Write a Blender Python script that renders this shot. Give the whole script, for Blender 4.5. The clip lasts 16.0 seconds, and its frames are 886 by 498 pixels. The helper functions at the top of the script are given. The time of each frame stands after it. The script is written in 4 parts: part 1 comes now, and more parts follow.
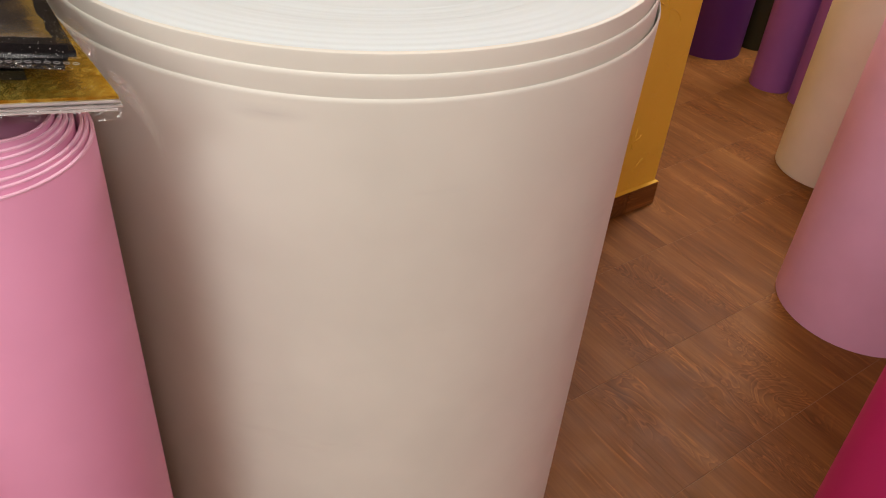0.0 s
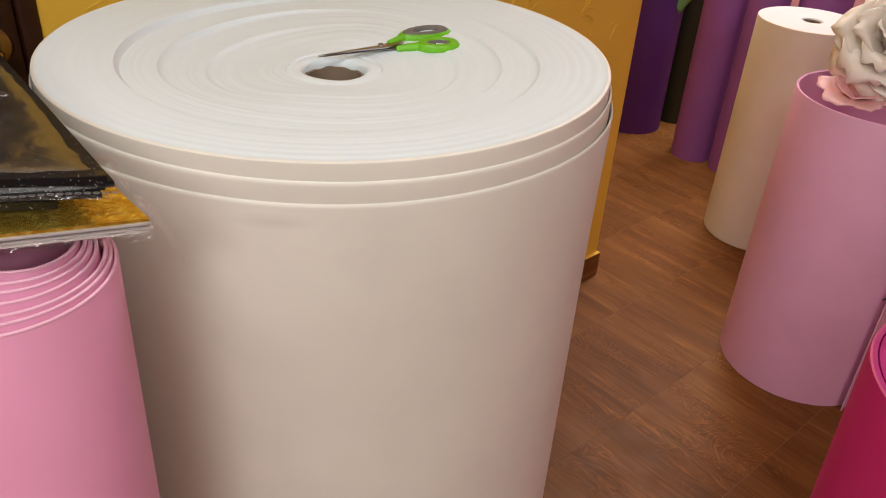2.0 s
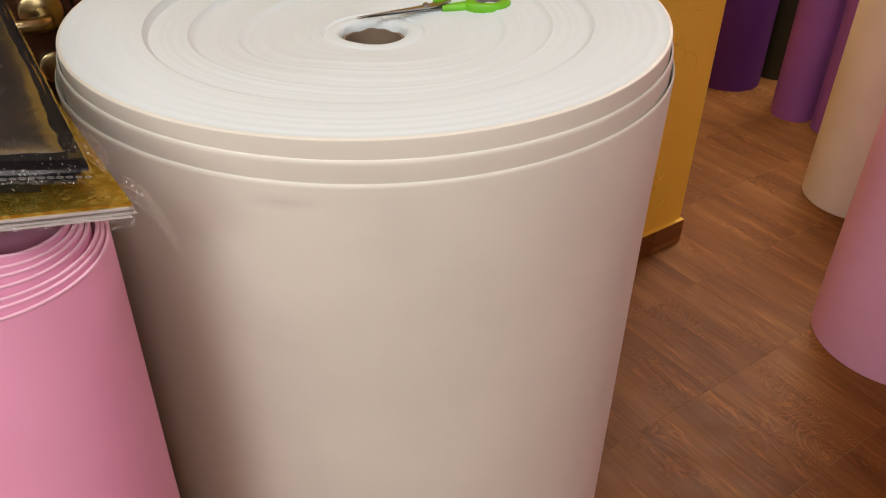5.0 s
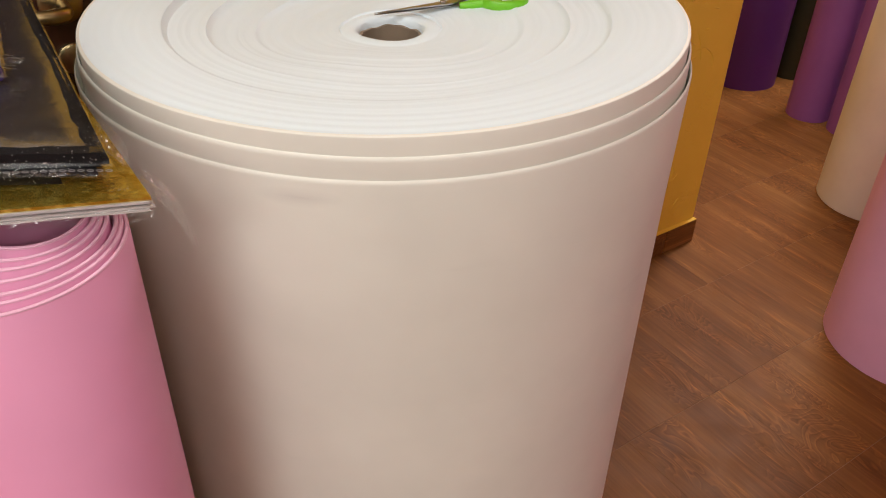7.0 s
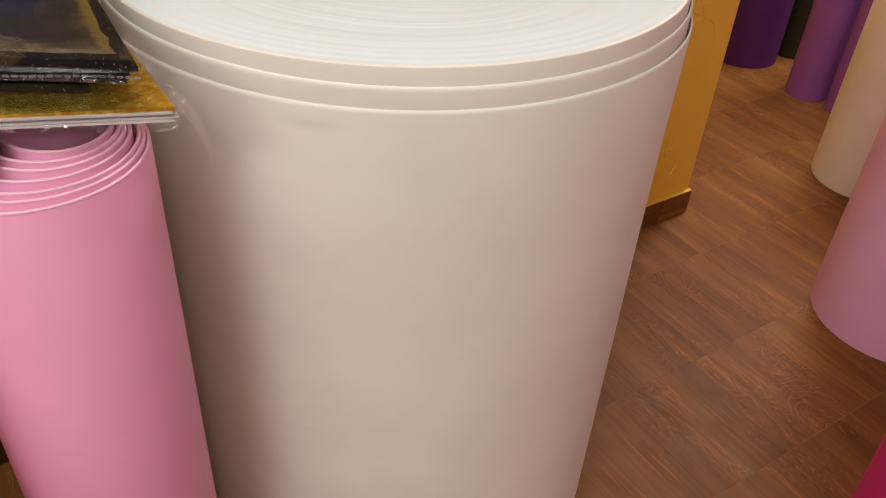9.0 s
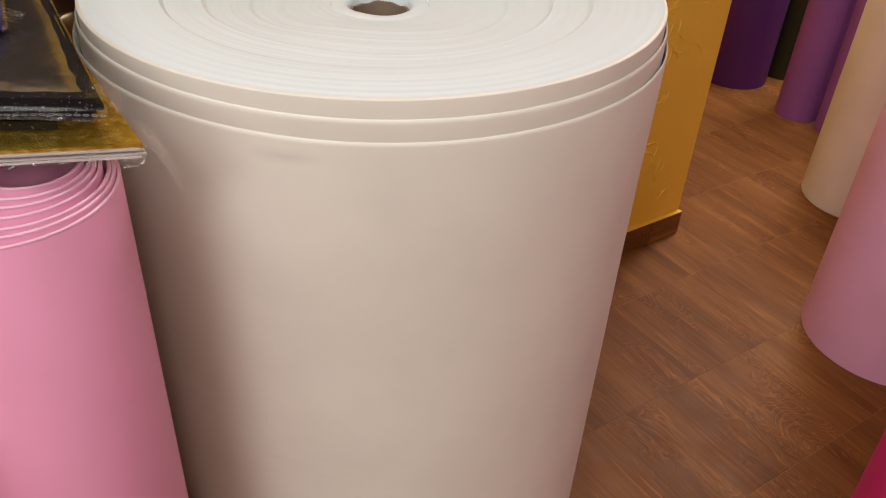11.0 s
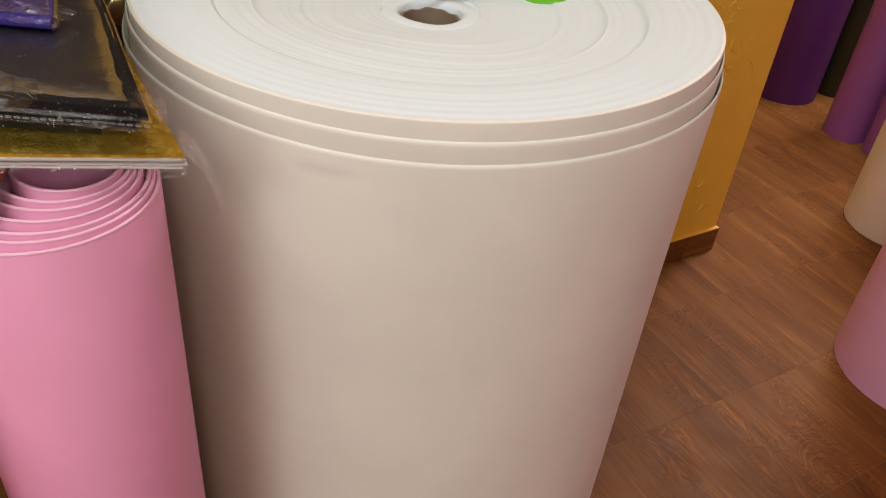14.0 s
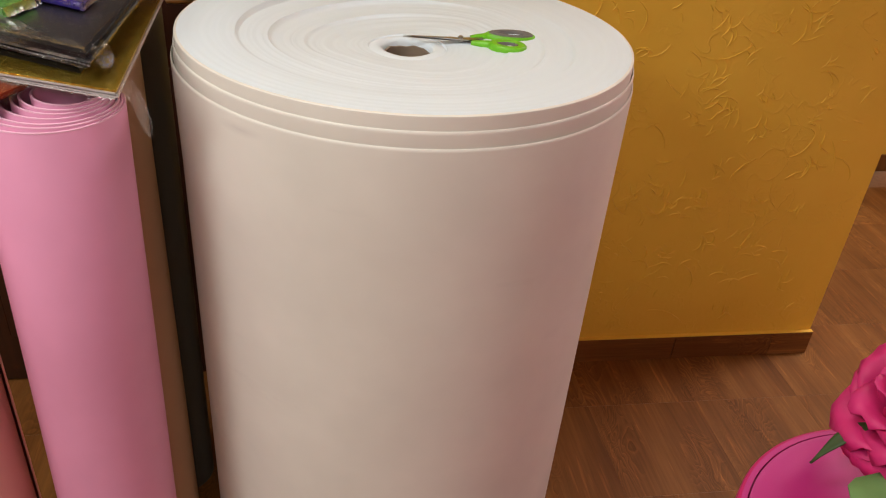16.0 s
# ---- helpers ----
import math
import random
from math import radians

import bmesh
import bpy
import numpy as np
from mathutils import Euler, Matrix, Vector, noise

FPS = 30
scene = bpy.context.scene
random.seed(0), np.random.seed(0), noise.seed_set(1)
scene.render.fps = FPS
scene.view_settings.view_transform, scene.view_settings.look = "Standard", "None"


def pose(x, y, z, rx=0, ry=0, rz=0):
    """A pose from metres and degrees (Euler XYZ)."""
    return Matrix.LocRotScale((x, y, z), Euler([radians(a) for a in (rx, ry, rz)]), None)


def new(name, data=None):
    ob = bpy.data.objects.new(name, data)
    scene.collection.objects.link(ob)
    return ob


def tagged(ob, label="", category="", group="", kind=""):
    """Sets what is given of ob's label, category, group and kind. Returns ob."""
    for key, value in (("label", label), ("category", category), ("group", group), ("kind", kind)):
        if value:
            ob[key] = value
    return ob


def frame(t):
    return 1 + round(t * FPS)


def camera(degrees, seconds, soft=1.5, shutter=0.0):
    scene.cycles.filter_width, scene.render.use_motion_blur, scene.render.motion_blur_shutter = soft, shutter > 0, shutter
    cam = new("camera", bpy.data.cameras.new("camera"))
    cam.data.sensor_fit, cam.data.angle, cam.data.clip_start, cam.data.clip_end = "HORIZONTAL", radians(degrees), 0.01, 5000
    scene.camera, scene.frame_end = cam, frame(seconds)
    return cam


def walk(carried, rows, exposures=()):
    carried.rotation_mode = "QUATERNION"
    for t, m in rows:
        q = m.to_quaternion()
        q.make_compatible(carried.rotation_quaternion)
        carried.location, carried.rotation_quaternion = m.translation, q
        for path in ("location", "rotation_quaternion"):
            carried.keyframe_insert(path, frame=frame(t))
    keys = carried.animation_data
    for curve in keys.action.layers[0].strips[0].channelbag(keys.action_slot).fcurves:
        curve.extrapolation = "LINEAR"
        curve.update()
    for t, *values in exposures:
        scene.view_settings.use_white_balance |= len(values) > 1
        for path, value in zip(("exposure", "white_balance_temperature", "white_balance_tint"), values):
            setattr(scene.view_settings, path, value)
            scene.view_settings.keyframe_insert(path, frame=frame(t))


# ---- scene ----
cam = camera(58.5, 16.0, soft=1.1)
walk(cam, [
    (0.0, pose(0.0482, -0.9634, 1.3668, 52.40, -3.69, -1.69)),
    (0.5, pose(0.0455, -0.9800, 1.3499, 51.13, -3.53, -3.61)),
    (1.0, pose(-0.0016, -0.9838, 1.3989, 54.84, -2.84, -6.41)),
    (1.5, pose(-0.0382, -0.9827, 1.3973, 57.81, -3.13, -7.86)),
    (2.0, pose(-0.0168, -0.9914, 1.4002, 58.50, -3.15, -7.96)),
    (2.5, pose(0.0080, -0.9667, 1.3973, 57.63, -2.75, -7.31)),
    (3.0, pose(0.0355, -0.9465, 1.3970, 56.82, -2.33, -6.22)),
    (3.5, pose(0.0595, -0.9415, 1.3969, 56.19, -1.63, -5.01)),
    (4.0, pose(0.0600, -0.9337, 1.4000, 55.85, -0.80, -4.08)),
    (4.5, pose(0.0577, -0.9319, 1.3924, 55.24, -0.22, -2.54)),
    (7.0, pose(0.0511, -0.9325, 1.3959, 54.63, -0.78, -0.48)),
    (7.5, pose(0.0524, -0.9320, 1.3832, 53.49, -1.19, -0.51)),
    (8.0, pose(0.0620, -0.9490, 1.3511, 52.46, -1.66, -0.56)),
    (8.5, pose(0.0648, -0.9903, 1.3588, 52.34, -2.07, -0.06)),
    (9.0, pose(0.0438, -0.9856, 1.3818, 52.80, -2.70, 0.44)),
    (9.5, pose(0.0521, -0.9738, 1.3869, 53.56, -3.08, 1.37)),
    (10.0, pose(0.0706, -0.9651, 1.3824, 54.29, -2.98, 1.36)),
    (12.5, pose(0.0091, -1.0385, 1.4107, 53.13, -2.21, -2.68)),
    (13.0, pose(-0.0647, -1.0675, 1.4122, 51.84, -2.77, -3.28)),
    (13.2, pose(-0.0709, -1.0792, 1.4187, 51.91, -2.56, -3.48)),
    (13.5, pose(-0.0627, -1.0534, 1.4253, 51.58, -3.64, -2.29)),
    (13.7, pose(-0.0359, -1.0338, 1.4175, 52.11, -3.52, -1.31)),
    (14.0, pose(0.0575, -0.9500, 1.4105, 53.07, -4.56, 4.24)),
    (14.2, pose(0.1433, -0.8865, 1.4087, 53.70, -5.77, 9.17)),
    (14.5, pose(0.2422, -0.8548, 1.4223, 54.68, -6.70, 15.70)),
    (15.0, pose(0.3744, -0.9073, 1.4123, 54.13, -5.87, 23.16)),
    (15.5, pose(0.4808, -1.0177, 1.4453, 54.62, -4.50, 25.26)),
    (16.0, pose(0.5236, -1.0985, 1.4606, 57.61, -4.33, 24.28)),
], exposures=[(0.0, 0.06), (0.5, 0.16), (1.2, 0.02), (2.0, -0.04), (4.5, -0.02), (8.2, 0.08), (10.0, 0.02), (12.5, 0.04), (14.5, -0.02), (16.0, 0.04)])

# ---- world and light ----
world = bpy.data.worlds.new("world")
scene.world = world
world.use_nodes = True
world.node_tree.nodes["Background"].inputs[0].default_value = (0.9, 0.93, 1.0, 1)
world.node_tree.nodes["Background"].inputs[1].default_value = 0.05


def ceiling_lamp(name, at, watts, size, colour):
    data = bpy.data.lights.new(name, "AREA")
    data.energy, data.shape, data.size, data.size_y, data.color = watts, "RECTANGLE", size[0], size[1], colour
    ob = new(name, data)
    ob.matrix_world = Matrix.Translation(at) @ Matrix.Rotation(WALL_TURN, 4, "Z")
    return ob


WALL_TURN = radians(32.8)      # the yellow wall's line against x
TURN = Matrix.Rotation(WALL_TURN, 4, "Z")
LAMP_COLOUR = (1.0, 0.975, 0.935)
ceiling_lamp("ceiling_lamp", (-0.75, -2.50, 2.62), 47, (1.4, 0.7), LAMP_COLOUR)
ceiling_lamp("ceiling_lamp", (-0.45, -0.75, 2.62), 15.5, (1.2, 0.4), LAMP_COLOUR)
ceiling_lamp("ceiling_lamp", (1.30, -2.80, 2.62), 36, (1.4, 0.7), LAMP_COLOUR)
ceiling_lamp("ceiling_lamp", (1.75, 2.12, 2.62), 54, (1.2, 0.4), LAMP_COLOUR)

# ---- materials ----


class Nodes:
    """A small builder of node materials."""

    def __init__(self, name):
        self.mat = bpy.data.materials.new(name)
        self.mat.use_nodes = True
        self.tree = self.mat.node_tree
        self.out = self.tree.nodes["Material Output"]
        self.bsdf = self.tree.nodes["Principled BSDF"]
        self.coord = self.tree.nodes.new("ShaderNodeTexCoord")

    def add(self, kind, **values):
        n = self.tree.nodes.new(kind)
        for k, v in values.items():
            n.inputs[k.replace("_", " ")].default_value = v
        return n

    def link(self, a, b):
        self.tree.links.new(a, b)

    def mapped(self, scale=(1, 1, 1), source="Object"):
        n = self.add("ShaderNodeMapping")
        n.inputs["Scale"].default_value = scale
        self.link(self.coord.outputs[source], n.inputs["Vector"])
        return n.outputs[0]

    def noise(self, vector, scale, detail=4.0, rough=0.55, distortion=0.0):
        n = self.add("ShaderNodeTexNoise", Scale=scale, Detail=detail, Roughness=rough, Distortion=distortion)
        self.link(vector, n.inputs["Vector"])
        return n.outputs["Fac"]

    def ramp(self, fac, stops):
        n = self.add("ShaderNodeValToRGB")
        el = n.color_ramp.elements
        while len(el) < len(stops):
            el.new(0.5)
        for e, (p, c) in zip(el, stops):
            e.position, e.color = p, (*c, 1) if len(c) == 3 else c
        self.link(fac, n.inputs[0])
        return n.outputs[0]

    def maths(self, op, a, b=None, clamp=False):
        n = self.add("ShaderNodeMath")
        n.operation, n.use_clamp = op, clamp
        for i, v in enumerate((a, b)):
            if v is None:
                continue
            if isinstance(v, (int, float)):
                n.inputs[i].default_value = v
            else:
                self.link(v, n.inputs[i])
        return n.outputs[0]

    def mix(self, fac, a, b, blend="MIX"):
        n = self.add("ShaderNodeMix")
        n.data_type, n.blend_type = "RGBA", blend
        for i, v in ((0, fac), (6, a), (7, b)):
            if isinstance(v, (int, float)):
                n.inputs[i].default_value = v
            elif isinstance(v, tuple):
                n.inputs[i].default_value = (*v, 1)
            else:
                self.link(v, n.inputs[i])
        return n.outputs[2]

    def bump(self, height, strength, distance=0.002, after=None):
        n = self.add("ShaderNodeBump", Strength=strength, Distance=distance)
        self.link(height, n.inputs["Height"])
        if after is not None:
            self.link(after, n.inputs["Normal"])
        return n.outputs[0]

    def set(self, colour=None, rough=None, metal=None, normal=None, spec=None):
        for key, v in (("Base Color", colour), ("Roughness", rough), ("Metallic", metal), ("Normal", normal), ("Specular IOR Level", spec)):
            if v is None:
                continue
            if isinstance(v, (int, float)):
                self.bsdf.inputs[key].default_value = v
            elif isinstance(v, tuple):
                self.bsdf.inputs[key].default_value = (*v, 1)
            else:
                self.link(v, self.bsdf.inputs[key])
        return self.mat


def foam(name, colour, rough=0.55, sheen=0.0, grime=0.05, scuff=False):
    """Smooth closed-cell foam sheet: matt satin, faint clouding and pores."""
    m = Nodes(name)
    p = m.mapped()
    cloud = m.noise(p, 6.0, 3)
    dark = tuple(c * (1 - grime * 2) for c in colour)
    col = m.ramp(cloud, [(0.25, dark), (0.7, colour)])
    if scuff:
        off = m.add("ShaderNodeMapping")
        off.inputs["Location"].default_value = (0.064 * 24, 0.0, -1.0335 * 95)
        off.inputs["Scale"].default_value = (24, 0.0, 95)
        m.link(m.coord.outputs["Object"], off.inputs[0])
        near = m.add("ShaderNodeVectorMath")
        near.operation = "LENGTH"
        m.link(off.outputs[0], near.inputs[0])
        spot = m.maths("SUBTRACT", 1.0, near.outputs["Value"], True)
        streaks = m.noise(m.mapped((18, 18, 160)), 1.0, 3)
        marks = m.ramp(m.noise(m.mapped((7, 7, 26)), 1.0, 3), [(0.66, (0, 0, 0)), (0.80, (0.35, 0.35, 0.35))])
        wear = m.maths("ADD", m.maths("MULTIPLY", m.maths("MULTIPLY", spot, streaks), 0.9), m.maths("MULTIPLY", marks, streaks), True)
        col = m.mix(m.maths("MULTIPLY", wear, 0.55), col, (0.42, 0.38, 0.37))
    fine = m.noise(p, 900.0, 2)
    dents = m.noise(m.mapped((1, 1, 0.35)), 9.0, 2)
    nrm = m.bump(fine, 0.10, 0.0006, m.bump(dents, 0.25, 0.004))
    m.bsdf.inputs["Sheen Weight"].default_value = sheen
    return m.set(col, rough, 0, nrm, 0.35)


def cut_edge(name, colour, relief=1.0):
    """The wound face of a foam roll: fine rings of cut edges round the axis."""
    m = Nodes(name)
    p = m.mapped()
    sep = m.add("ShaderNodeSeparateXYZ")
    m.link(p, sep.inputs[0])
    rad = m.maths("SQRT", m.maths("ADD", m.maths("MULTIPLY", sep.outputs[0], sep.outputs[0]), m.maths("MULTIPLY", sep.outputs[1], sep.outputs[1])))
    wob = m.maths("ADD", rad, m.maths("MULTIPLY", m.noise(p, 5.0, 2), 0.006))
    comb = m.add("ShaderNodeCombineXYZ")
    m.link(m.maths("MULTIPLY", wob, 420.0), comb.inputs[0])
    m.link(m.maths("MULTIPLY", m.noise(p, 3.0, 1), 1.2), comb.inputs[1])
    rings = m.noise(comb.outputs[0], 1.0, 3, 0.6)
    comb2 = m.add("ShaderNodeCombineXYZ")
    m.link(m.maths("MULTIPLY", wob, 60.0), comb2.inputs[0])
    broad = m.noise(comb2.outputs[0], 1.0, 2, 0.5)
    col = m.mix(m.ramp(broad, [(0.3, (0, 0, 0)), (0.7, (1, 1, 1))]), tuple(c * (1 - 0.05 * relief) for c in colour), colour)
    nrm = m.bump(rings, 0.30 * relief, 0.0012, m.bump(broad, 0.12 * relief, 0.003, m.bump(m.noise(p, 500.0, 2), 0.15, 0.0008)))
    return m.set(col, 0.55, 0, nrm, 0.25)


# White roll's side tinted warm, its face cool: light colour put into the foam.
WHITE_WARM_LIT = foam("white_foam_warm_lit", (0.795, 0.782, 0.705), 0.5, scuff=True)
WHITE_FACE_COOL_LIT = cut_edge("white_foam_cut_edges_cool_lit", (0.745, 0.842, 0.895), 0.45)
CREAM = foam("cream_foam", (0.78, 0.71, 0.61))
CREAM_FACE = cut_edge("cream_foam_cut_edges", (0.68, 0.70, 0.71))
PINK = foam("pink_foam", (0.80, 0.345, 0.535), 0.5)
# Paler copy of the pink foam, with the light on the rims painted in.
PINK_EDGE_LIT = foam("pink_foam_edge_lit", (0.87, 0.50, 0.65), 0.5)
LILAC_PINK = foam("lilac_pink_foam", (0.84, 0.45, 0.68), 0.5)
SALMON = foam("salmon_foam", (0.84, 0.46, 0.39), 0.5)
BEIGE = foam("beige_foam", (0.72, 0.48, 0.29), 0.55)
GREY = foam("dark_grey_foam", (0.13, 0.115, 0.09), 0.5)
PURPLE = foam("violet_foam", (0.33, 0.115, 0.42), 0.5)
DEEP_PURPLE = foam("deep_purple_foam", (0.105, 0.026, 0.20), 0.5)
OLIVE = foam("dark_olive_foam", (0.035, 0.032, 0.010), 0.6)
MAGENTA = foam("magenta_foam", (0.50, 0.012, 0.13), 0.5)
MAGENTA_FACE = cut_edge("magenta_foam_cut_edges", (0.46, 0.016, 0.19), 0.25)


def plain(name, colour, rough=0.5, metal=0.0, grain=60.0, strength=0.15, distance=0.001, vary=0.12):
    m = Nodes(name)
    p = m.mapped()
    n = m.noise(p, grain, 4)
    col = m.ramp(m.noise(p, grain * 0.2, 3), [(0.3, tuple(c * (1 - vary) for c in colour)), (0.7, tuple(min(1, c * (1 + vary)) for c in colour))])
    return m.set(col, rough, metal, m.bump(n, strength, distance))


def plaster_material():
    m = Nodes("yellow_textured_plaster")
    p = m.mapped()
    big = m.noise(p, 1.7, 3)
    col = m.ramp(m.noise(p, 2.6, 5), [(0.3, (0.74, 0.450, 0.045)), (0.7, (0.82, 0.515, 0.060))])
    warp = m.add("ShaderNodeMapping")
    warp.inputs["Scale"].default_value = (1, 1, 1)
    m.link(p, warp.inputs[0])
    line = m.noise(warp.outputs[0], 15.0, 1, 0.5, 0.8)
    band = m.maths("SUBTRACT", 1.0, m.maths("MULTIPLY", m.maths("ABSOLUTE", m.maths("SUBTRACT", line, 0.5)), 34.0), True)
    mask = m.ramp(m.noise(p, 5.5, 2), [(0.53, (0, 0, 0)), (0.62, (1, 1, 1))])
    line2 = m.noise(m.mapped((1.3, 1, 2.1)), 22.0, 1, 0.5, 0.6)
    band2 = m.maths("SUBTRACT", 1.0, m.maths("MULTIPLY", m.maths("ABSOLUTE", m.maths("SUBTRACT", line2, 0.47)), 22.0), True)
    mask2 = m.ramp(m.noise(m.mapped((1, 1, 1.5)), 7.0, 2), [(0.52, (0, 0, 0)), (0.62, (1, 1, 1))])
    ridges = m.maths("ADD", m.maths("MULTIPLY", band, mask), m.maths("MULTIPLY", m.maths("MULTIPLY", band2, mask2), 0.7))
    nrm = m.bump(ridges, 0.45, 0.0026, m.bump(m.noise(p, 60.0, 4), 0.26, 0.003, m.bump(big, 0.2, 0.01)))
    return m.set(col, 0.6, 0, nrm, 0.4)


def wood_tile_material(name="wood_print_tile", lie=lambda a, b: (a, b, 1.0)):
    """Glazed tile printed with wood: grain along the piece's y, knots, brown joints set by the gaps."""
    m = Nodes(name)
    info = m.add("ShaderNodeObjectInfo")
    p = m.mapped((1, 1, 1))
    off = m.add("ShaderNodeVectorMath")
    off.operation = "ADD"
    comb = m.add("ShaderNodeCombineXYZ")
    m.link(m.maths("MULTIPLY", info.outputs["Random"], 37.0), comb.inputs[0])
    m.link(m.maths("MULTIPLY", info.outputs["Random"], 91.0), comb.inputs[1])
    m.link(p, off.inputs[0])
    m.link(comb.outputs[0], off.inputs[1])
    stretch = m.add("ShaderNodeMapping")
    stretch.inputs["Scale"].default_value = lie(6.5, 2.6)
    m.link(off.outputs[0], stretch.inputs[0])
    body = m.noise(stretch.outputs[0], 1.0, 3, 0.5, 1.5)
    rings = m.maths("FRACT", m.maths("MULTIPLY", body, 24.0))
    ring_line = m.ramp(rings, [(0.0, (0.66, 0.60, 0.55)), (0.30, (0.90, 0.89, 0.88)), (0.62, (1.05, 1.05, 1.05)), (0.82, (1.55, 1.50, 1.40)), (1.0, (0.62, 0.56, 0.50))])
    fine = m.add("ShaderNodeMapping")
    fine.inputs["Scale"].default_value = lie(130.0, 4.0)
    m.link(off.outputs[0], fine.inputs[0])
    fibre = m.noise(fine.outputs[0], 1.0, 4, 0.6)
    wide = m.add("ShaderNodeMapping")
    wide.inputs["Scale"].default_value = lie(13.0, 1.6)
    m.link(off.outputs[0], wide.inputs[0])
    streak = m.noise(wide.outputs[0], 1.0, 3, 0.5)
    where = m.ramp(m.noise(stretch.outputs[0], 0.75, 2), [(0.47, (0, 0, 0)), (0.58, (1, 1, 1))])
    base = m.ramp(streak, [(0.24, (0.125, 0.045, 0.011)), (0.5, (0.188, 0.074, 0.018)), (0.76, (0.255, 0.112, 0.031))])
    long = m.add("ShaderNodeMapping")
    long.inputs["Scale"].default_value = lie(85.0, 5.5)
    m.link(off.outputs[0], long.inputs[0])
    stroke = m.ramp(m.noise(long.outputs[0], 1.0, 2, 0.5), [(0.60, (1.0, 1.0, 1.0)), (0.72, (1.50, 1.46, 1.40))])
    base = m.mix(1.0, base, stroke, "MULTIPLY")
    c1 = m.mix(m.maths("MULTIPLY", where, 0.68), base, m.mix(1.0, base, ring_line, "MULTIPLY"))
    c2 = m.mix(0.4, c1, m.mix(1.0, c1, m.ramp(fibre, [(0.3, (0.5, 0.45, 0.4)), (0.7, (1.3, 1.3, 1.3))]), "MULTIPLY"))
    tone = m.ramp(info.outputs["Random"], [(0.0, (0.97, 0.97, 0.97)), (1.0, (1.03, 1.03, 1.03))])
    col = m.mix(1.0, c2, tone, "MULTIPLY")
    nrm = m.bump(fibre, 0.25, 0.0008, m.bump(body, 0.15, 0.002))
    rough = m.ramp(m.noise(p, 14.0, 3), [(0.3, (0.48, 0.48, 0.48)), (0.7, (0.60, 0.60, 0.60))])
    return m.set(col, rough, 0, nrm, 0.2)


def dark_wood_material():
    m = Nodes("dark_brown_lacquered_wood")
    g = m.noise(m.mapped((40, 40, 2.5)), 1.0, 4, 0.6, 0.4)
    col = m.ramp(g, [(0.3, (0.018, 0.006, 0.003)), (0.7, (0.045, 0.014, 0.007))])
    return m.set(col, 0.35, 0, m.bump(g, 0.15, 0.001), 0.5)


def flake_material(name, dark, light, scale, metal=0.9, rough=0.25):
    """Holographic or glitter foil: small facets, each tilted its own way."""
    m = Nodes(name)
    p = m.mapped()
    v = m.add("ShaderNodeTexVoronoi", Scale=scale)
    m.link(p, v.inputs["Vector"])
    sep = m.add("ShaderNodeSeparateColor")
    m.link(v.outputs["Color"], sep.inputs[0])
    col = m.ramp(sep.outputs[0], [(0.0, dark), (0.75, tuple((a + b) / 2 for a, b in zip(dark, light))), (1.0, light)])
    nrm = m.bump(sep.outputs[1], 1.0, 0.006)
    return m.set(col, rough, metal, nrm)


def film_material(name, base, gain, scale, strength, rough=0.2):
    """Thin clear packing film with soft creases."""
    m = Nodes(name)
    clear = m.add("ShaderNodeBsdfTransparent")
    gloss = m.add("ShaderNodeBsdfGlossy", Roughness=rough)
    gloss.inputs["Color"].default_value = (1, 1, 1, 1)
    p = m.mapped((1, 1, 1))
    v = m.add("ShaderNodeTexVoronoi", Scale=scale)
    v.feature = "DISTANCE_TO_EDGE"
    warp = m.add("ShaderNodeVectorMath")
    warp.operation = "ADD"
    wob = m.add("ShaderNodeTexNoise", Scale=scale * 0.6, Detail=2.0)
    m.link(p, wob.inputs["Vector"])
    small = m.add("ShaderNodeVectorMath")
    small.operation = "SCALE"
    small.inputs["Scale"].default_value = 0.05
    m.link(wob.outputs["Color"], small.inputs[0])
    m.link(p, warp.inputs[0])
    m.link(small.outputs[0], warp.inputs[1])
    m.link(warp.outputs[0], v.inputs["Vector"])
    crease = m.maths("MINIMUM", m.maths("MULTIPLY", v.outputs["Distance"], 3.0), 1.0)
    nrm = m.bump(crease, strength * 0.6, 0.004, m.bump(m.noise(p, scale * 1.4, 2, 0.5, 1.0), strength, 0.006))
    m.link(nrm, gloss.inputs["Normal"])
    fres = m.add("ShaderNodeFresnel", IOR=1.5)
    m.link(nrm, fres.inputs["Normal"])
    mix = m.add("ShaderNodeMixShader")
    m.link(m.maths("ADD", m.maths("MULTIPLY", fres.outputs[0], gain), base, True), mix.inputs[0])
    m.link(clear.outputs[0], mix.inputs[1])
    m.link(gloss.outputs[0], mix.inputs[2])
    m.link(mix.outputs[0], m.out.inputs["Surface"])
    return m.mat


PLASTER = plaster_material()
TILE = wood_tile_material()
SKIRTING_TILE = wood_tile_material("wood_print_skirting", lambda a, b: (b, 1.0, a))
GROUT = plain("tile_grout", (0.25, 0.14, 0.075), 0.9, 0, 300.0)
DARK_WOOD = dark_wood_material()
CEILING = plain("white_ceiling_paint", (0.8, 0.79, 0.76), 0.8)
GREY_WALL = plain("light_grey_wall_paint", (0.44, 0.43, 0.42), 0.8, 0, 30.0)
# Rosy tints added to throw pink bounce light onto the white roll.
PALE_ROSY_BOUNCE_WALL = plain("pale_rosy_bounce_wall", (0.60, 0.42, 0.39), 0.8, 0, 30.0)
ROSY_BOUNCE_WALL = plain("rosy_bounce_wall", (0.70, 0.34, 0.38), 0.8, 0, 30.0)
